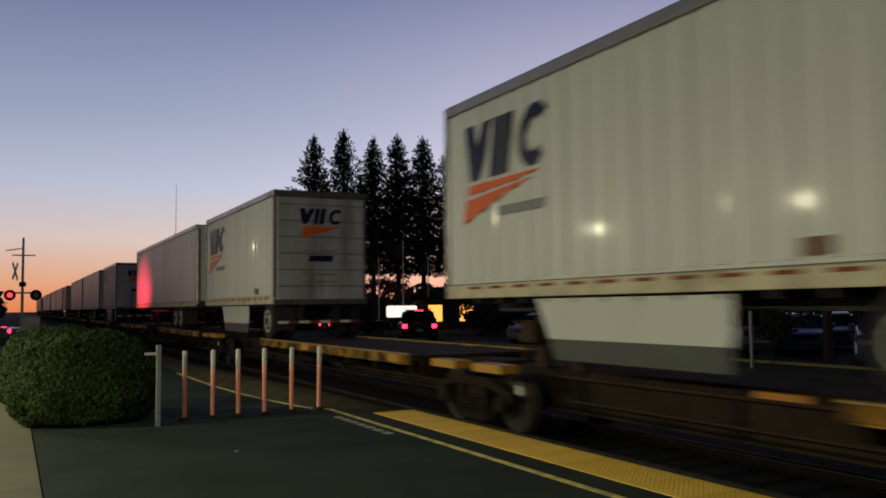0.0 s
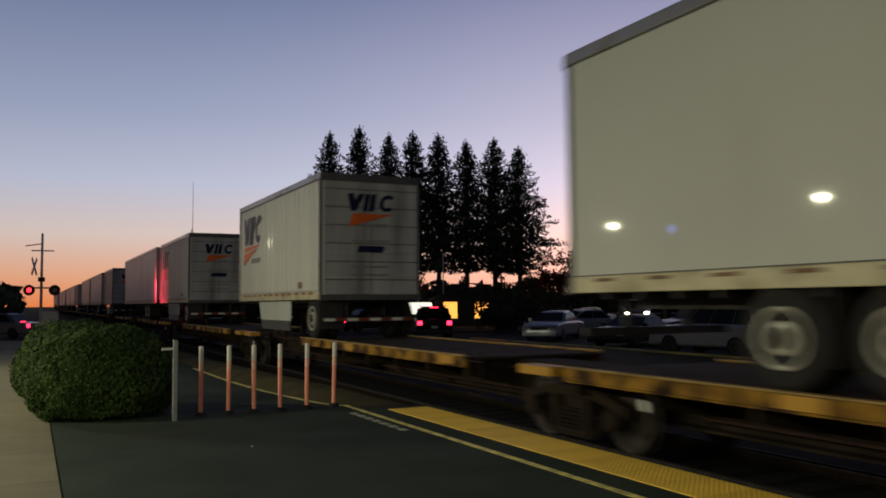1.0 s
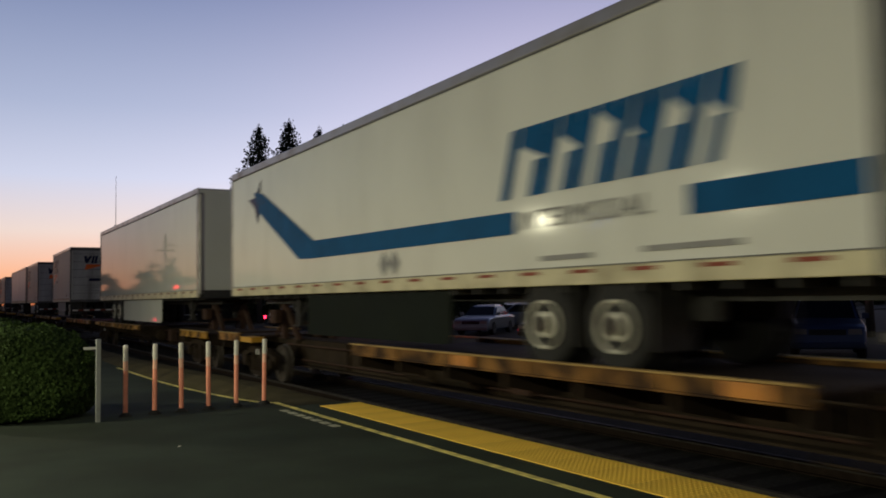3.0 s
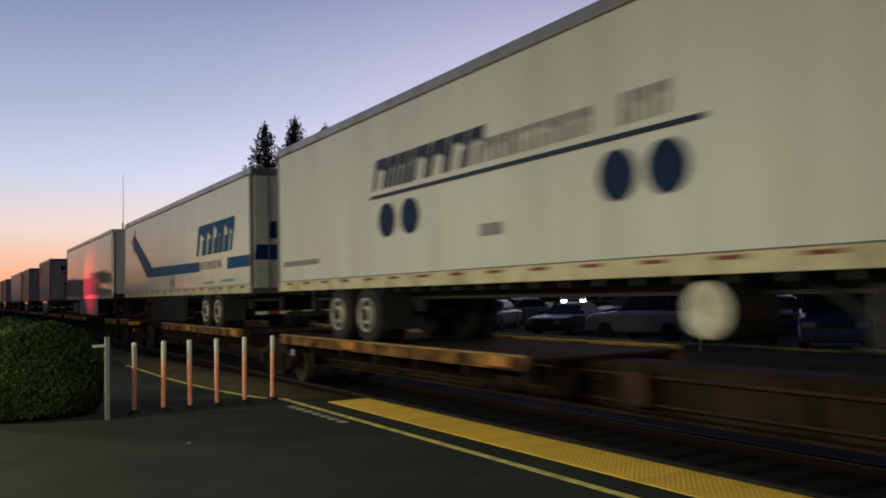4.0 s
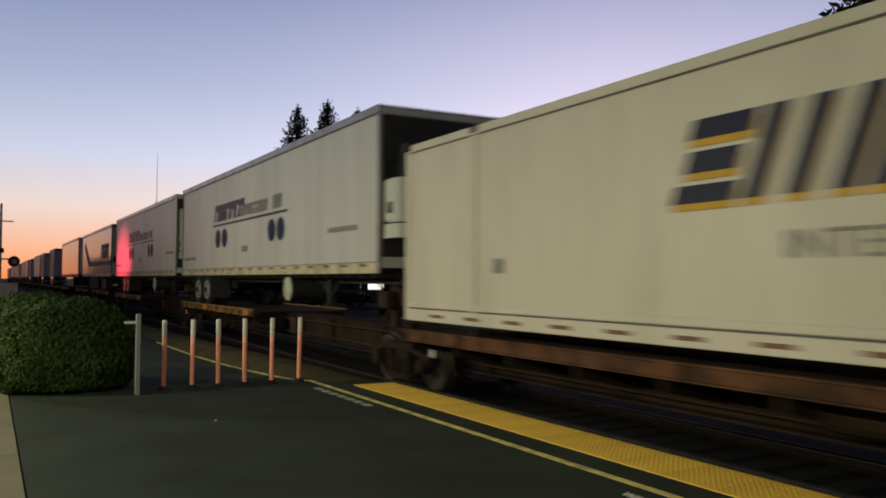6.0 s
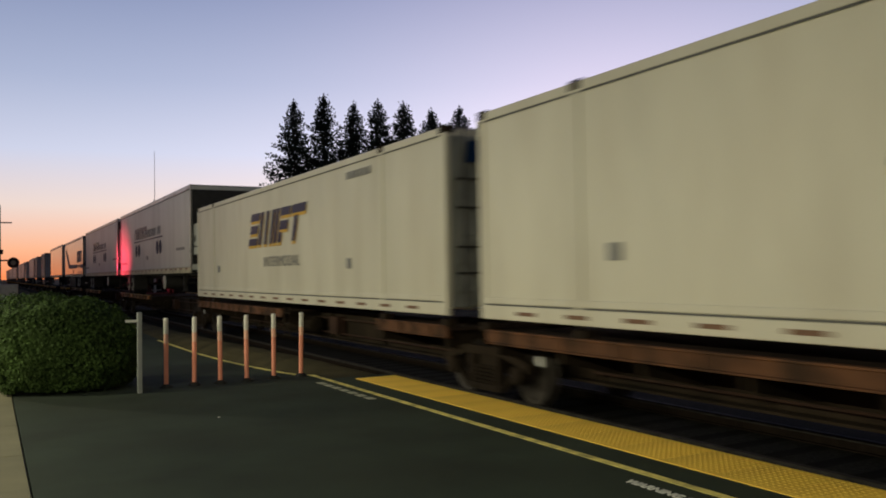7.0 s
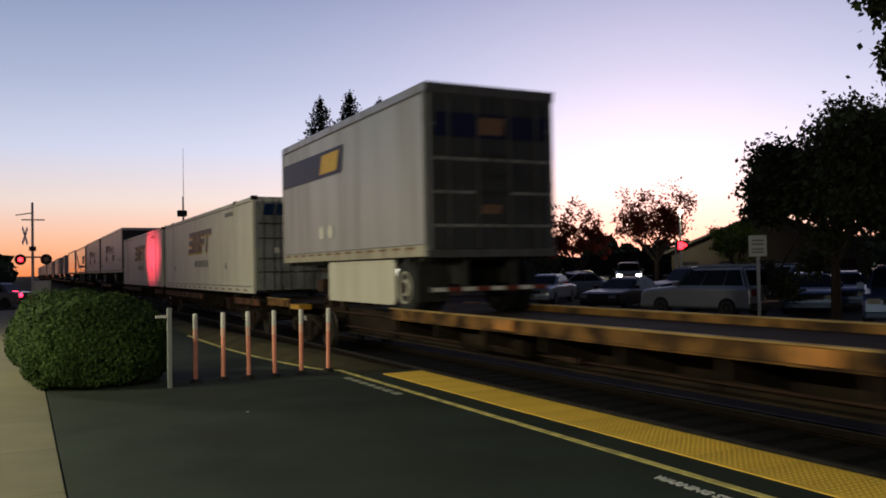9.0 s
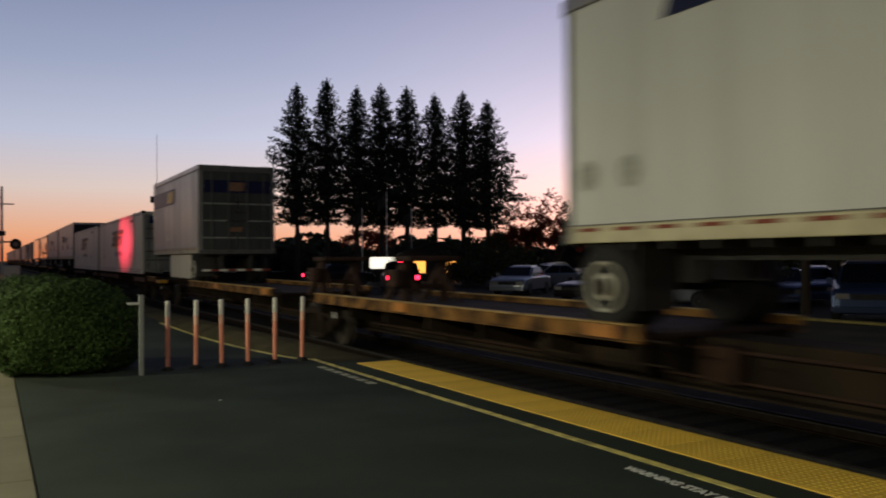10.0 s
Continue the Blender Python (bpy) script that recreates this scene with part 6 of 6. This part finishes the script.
vehicle("suv", "maroon", pose(19.0, 39.6, LOT, 0, 0, -22), "maroon utility car with brake lights on", tail=True)
vehicle("sedan", "black", pose(20.6, 52.4, -0.16, 0, 0, -84), "black sedan with tail lights on waiting at the crossing", tail=True)
vehicle("suv", "grey", pose(47.0, 57.0, LOT, 0, 0, 141) @ Matrix.Scale(1.2, 4), "large grey utility car with headlights on", head=True)
vehicle("sedan", "black", pose(36.5, 49.5, LOT, 0, 0, -35), "black sedan with tail lights on", tail=True)
vehicle("sedan", "grey", pose(-1.6, 54.6, -0.16, 0, 0, 58), "grey sedan with tail lights on at the crossing", tail=True)
vehicle("suv", "black", pose(27.6, 29.2, LOT, 0, 0, 84), "black utility car parked in the lot")
for k, (kind, paint, x, y, a) in enumerate((("suv", "grey", 33.5, 33.6, 82), ("sedan", "white", 31.0, 43.5, 80), ("suv", "black", 38.5, 37.5, 85),
                                            ("sedan", "grey", 34.5, 48.0, 80), ("sedan", "silver", 28.6, 39.5, 78), ("sedan", "black", 26.3, 24.9, 88), ("suv", "silver", 32.0, 27.5, 86), ("sedan", "white", 39.0, 53.5, 75))):
    vehicle(kind, paint, pose(x, y, LOT, 0, 0, a), f"{paint} {'utility car' if kind == 'suv' else 'sedan'} parked in the dim lot")

# ---- signs, poles, buildings across the tracks ----
sp = holder("parking_sign", pose(17.75, 16.15, -0.13), "white rectangular sign on a steel post", "sign")
bm = bmesh.new()
rounded(bm, -0.035, 0.035, -0.035, 0.035, 0, 2.5, 0.008)
part("post", bm, "galv", sp)
bm = bmesh.new()
rounded(bm, -0.23, 0.23, -0.055, -0.038, 1.93, 2.50, 0.008)
bm.transform(pose(0, 0, 0, 0, 0, -47))
pl = part("plate", bm, "sign", sp, "white plate with faint lettering")
for z in (2.34, 2.24, 2.10, 2.02):
    bm = bmesh.new()
    box(bm, -0.15, 0.15, -0.060, -0.0555, z, z + 0.045)
    bm.transform(pose(0, 0, 0, 0, 0, -47))
    part("text_bar", bm, "grey_ink", pl)

for x, y, h in ((27.4, 64.41, 5.9), (29.29, 63.58, 7.3), (31.17, 62.68, 5.9)):
    p = holder("flagpole", pose(x, y, -0.42), "pale metal flagpole with a limp dark flag", "flagpole", "three flagpoles")
    bm = bmesh.new()
    tube(bm, (0, 0, 0), (0, 0, h + 0.3), 0.06, 0.04, 10)
    part("pole", bm, "sign", p)
    bm = bmesh.new()
    tube(bm, (0, 0, h + 0.30), (0, 0, h + 0.42), 0.07, 0.03, 10)
    part("finial", bm, "alu", p)
    bm = bmesh.new()
    cols = []
    for i in range(7):
        a = i / 6
        cols.append([bm.verts.new((-0.07 - 0.75 * a, 0.08 * math.sin(i * 1.9), h + 0.15 - 0.55 * a - dz)) for dz in (0.0, 0.45, 0.95)])
    for a, b in zip(cols, cols[1:]):
        for i in range(2):
            bm.faces.new((a[i], a[i + 1], b[i + 1], b[i]))
    bmesh.ops.solidify(bm, geom=bm.faces[:], thickness=0.015)
    part("flag", bm, "skirt_dark", p, "limp dark flag")

ms = holder("lit_sign", pose(27.3, 59.6, -0.42), "low illuminated white sign by the road", "sign")
bm = bmesh.new()
rounded(bm, -1.28, 1.28, -0.22, 0.22, 1.25, 2.15, 0.14)
part("face", bm, "signbox", ms, "glowing white sign face")
bm = bmesh.new()
rounded(bm, -1.1, 1.1, -0.25, 0.25, 0.0, 1.24, 0.03)
part("plinth", bm, "wall_dark", ms)

mast = holder("antenna_mast", pose(12.5, 73.9, -0.42), "thin tall antenna mast against the sky", "antenna")
bm = bmesh.new()
tube(bm, (0, 0, 0), (0, 0, 7.5), 0.08, 0.05, 8)
part("pole", bm, "galv", mast)
bm = bmesh.new()
tube(bm, (0, 0, 7.5), (0, 0, 12.8), 0.03, 0.015, 6)
part("whip", bm, "galv", mast)
cp = holder("camera_pole", pose(11.6, 69.0, -0.42), "slim pole carrying a dark boxy floodlight", "pole")
bm = bmesh.new()
tube(bm, (0, 0, 0), (0, 0, 8.2), 0.06, 0.04, 8)
part("pole", bm, "galv", cp)
bm = bmesh.new()
rounded(bm, -0.42, 0.30, -0.2, 0.2, 6.6, 7.1, 0.04)
part("housing", bm, "chassis", cp)

sl = holder("street_lamp", pose(40.9, 44.0, -0.42), "street lamp with a lit head over the lot", "street lamp")
bm = bmesh.new()
tube(bm, (0, 0, 0), (0, 0, 5.7), 0.09, 0.06, 10)
part("pole", bm, "galv", sl)
bm = bmesh.new()
rounded(bm, -0.10, 0.28, -0.10, 0.10, 5.64, 5.76, 0.03)
part("head", bm, "glow_warm", sl, "lit lamp head")
lamp_object("AREA", "street_light", pose(41.1, 43.9, 5.15), 380, (1.0, 0.85, 0.55), (0.3, 0.3))
ps = holder("pedestrian_signal", pose(39.2, 42.6, -0.42, 0, 0, -42), "pedestrian signal showing a red hand", "signal")
bm = bmesh.new()
tube(bm, (0, 0, 0), (0, 0, 3.6), 0.07, 0.06, 10)
part("pole", bm, "galv", ps)
bm = bmesh.new()
rounded(bm, 0.05, 0.75, -0.20, 0.10, 2.95, 3.60, 0.04)
part("housing", bm, "chassis", ps)
for x0, x1, z0, z1 in ((0.14, 0.48, 3.02, 3.50), (0.50, 0.68, 3.18, 3.40)):
    quick("symbol", "flasher", ps, (x0, x1, -0.215, -0.203, z0, z1), label="glowing red symbol")


def house(name, x, y, w, d, h, ridge, turn, label, lit=()):
    b = holder(name, pose(x, y, -0.45, 0, 0, turn), label, "building")
    bm = bmesh.new()
    prism(bm, [(-w / 2, 0), (w / 2, 0), (w / 2, h), (0, h + ridge - 0.12), (-w / 2, h)], -d / 2, d / 2, "y")
    wall = part("wall", bm, "wall_dark", b)
    bm = bmesh.new()
    prism(bm, [(-w / 2 - 0.5, h - 0.22), (0, h + ridge), (w / 2 + 0.5, h - 0.22), (w / 2 + 0.5, h - 0.04), (0, h + ridge + 0.18), (-w / 2 - 0.5, h - 0.04)], -d / 2 - 0.4, d / 2 + 0.4, "y")
    part("roof", bm, "roof_dark", b)
    n = int(w / 2.2)
    for k in range(n):
        xx = -w / 2 + (k + 0.5) * w / n
        win = quick("window", "wall_glow" if k in lit else "glass", b, (xx - 0.55, xx + 0.55, -d / 2 - 0.03, -d / 2 + 0.05, 0.9, 2.2))
        quick("window_frame", "sign", win, (xx - 0.6, xx + 0.6, -d / 2 - 0.05, -d / 2 - 0.031, 0.82, 0.9))


# its panes glow in place of a wall lit orange
house("low_building", 32.0, 60.2, 5.0, 3.0, 2.5, 0.8, -28, "low building with glowing panes in place of an orange-lit wall", (0, 1, 2))
house("low_house", 50.5, 45.5, 13.0, 9.0, 3.0, 2.6, -45, "dark low house under a broad roof")
house("low_house", 62.0, 74.0, 22.0, 9.0, 2.4, 1.0, -38, "dark low building against the sunset")
house("low_house", 20.0, 84.0, 18.0, 8.0, 2.6, 1.6, -12, "dark low building beyond the road")

rng = random.Random(77)
verts, faces = [], []
for k in range(150):
    a = radians(-22 + 112 * (k + rng.random()) / 150)
    D = rng.uniform(120, 190)
    cx, cy, w, h = math.sin(a) * D, math.cos(a) * D, rng.uniform(4, 8), rng.uniform(3.0, 6.5)
    if abs(cx - 7.4) < 9:
        continue
    for _ in range(70):
        d = Vector((rng.gauss(0, 1), rng.gauss(0, 1), rng.gauss(0, 1))).normalized()
        p = Vector((cx + d.x * w * 0.6, cy + d.y * w * 0.6, max(0.0, h * 0.45 + d.z * h * 0.55)))
        leaf_quad(verts, faces, p, (d + Vector((rng.gauss(0, 0.4), rng.gauss(0, 0.4), rng.gauss(0, 0.4)))).normalized(), rng.uniform(1.6, 3.0), rng)
me = bpy.data.meshes.new("far_trees")
me.from_pydata(verts, [], faces)
me.materials.append(M["broad"])
tagged(new("far_trees", me), "dark line of far trees along the horizon", "trees", kind="stuff")
broadleaf("dark_tree", pose(-4.6, 78.0, -0.42), 5.5, 2.6, 31, 5000, "broad", "dark rounded tree beyond the crossing", 0.34, 0.12)
broadleaf("dark_shrub", pose(26.6, 45.2, -0.42), 3.0, 2.2, 33, 5000, "broad", "dark shrub by the lot", 0.22, 0.1)
for k, (x, y, h) in enumerate(((34.6, 66.0, 4.3), (36.9, 64.0, 4.8), (38.9, 61.6, 4.4), (30.6, 73.5, 3.4), (25.6, 76.0, 3.2))):
    broadleaf("dark_shrub", pose(x, y, -0.42), h, 1.9, 51 + k, 3000, "broad", "dark shrub at the foot of the conifers", 0.26, 0.08)
broadleaf("dark_shrub", pose(29.0, 43.6, -0.42), 2.8, 2.0, 34, 4500, "broad", "dark shrub by the lot", 0.22, 0.1)

for x, y, a in ((2.36, 9.80, 20),):
    bm = bmesh.new()
    prism(bm, [(-0.014, -0.008), (0.016, -0.007), (0.012, 0.010), (-0.012, 0.008)], 0.0, 0.006, "z")
    ob = tagged(part("litter_scrap", bm, "reflect"), "small pale scrap of litter on asphalt", "litter", "scraps of litter")
    ob.matrix_basis = pose(x, y, 0.001, 0, 0, a)
# chrome pieces added to stand for glints off the rail
for x, y, a in ((6.96, 8.15, 10), (6.99, 7.25, 40)):
    bm = bmesh.new()
    prism(bm, [(-0.05, -0.025), (0.05, -0.02), (0.045, 0.025), (-0.04, 0.03)], 0.0, 0.02, "z")
    ob = tagged(part("glint_piece", bm, "chrome"), "small chrome piece added as a glint of the rail", "scrap", "scraps between the rails")
    ob.matrix_basis = pose(x, y, -0.315, 8, 5, a)


# ---- what moves ----
def motions():
    steps = [k * 0.5 for k in range(int(CLIP * 2) + 1)]
    for ob, u, x, z in MOVING:
        walk(ob, [(s, pose(x, u + SPEED * s, z)) for s in steps])
    turns = range(int(CLIP * FPS) + 1)
    for w, dy in WHEELSET:
        walk(w, [(k / FPS, pose(0, dy, 0, -math.degrees(SPEED * k / FPS / 0.415) % 360)) for k in turns])


motions()
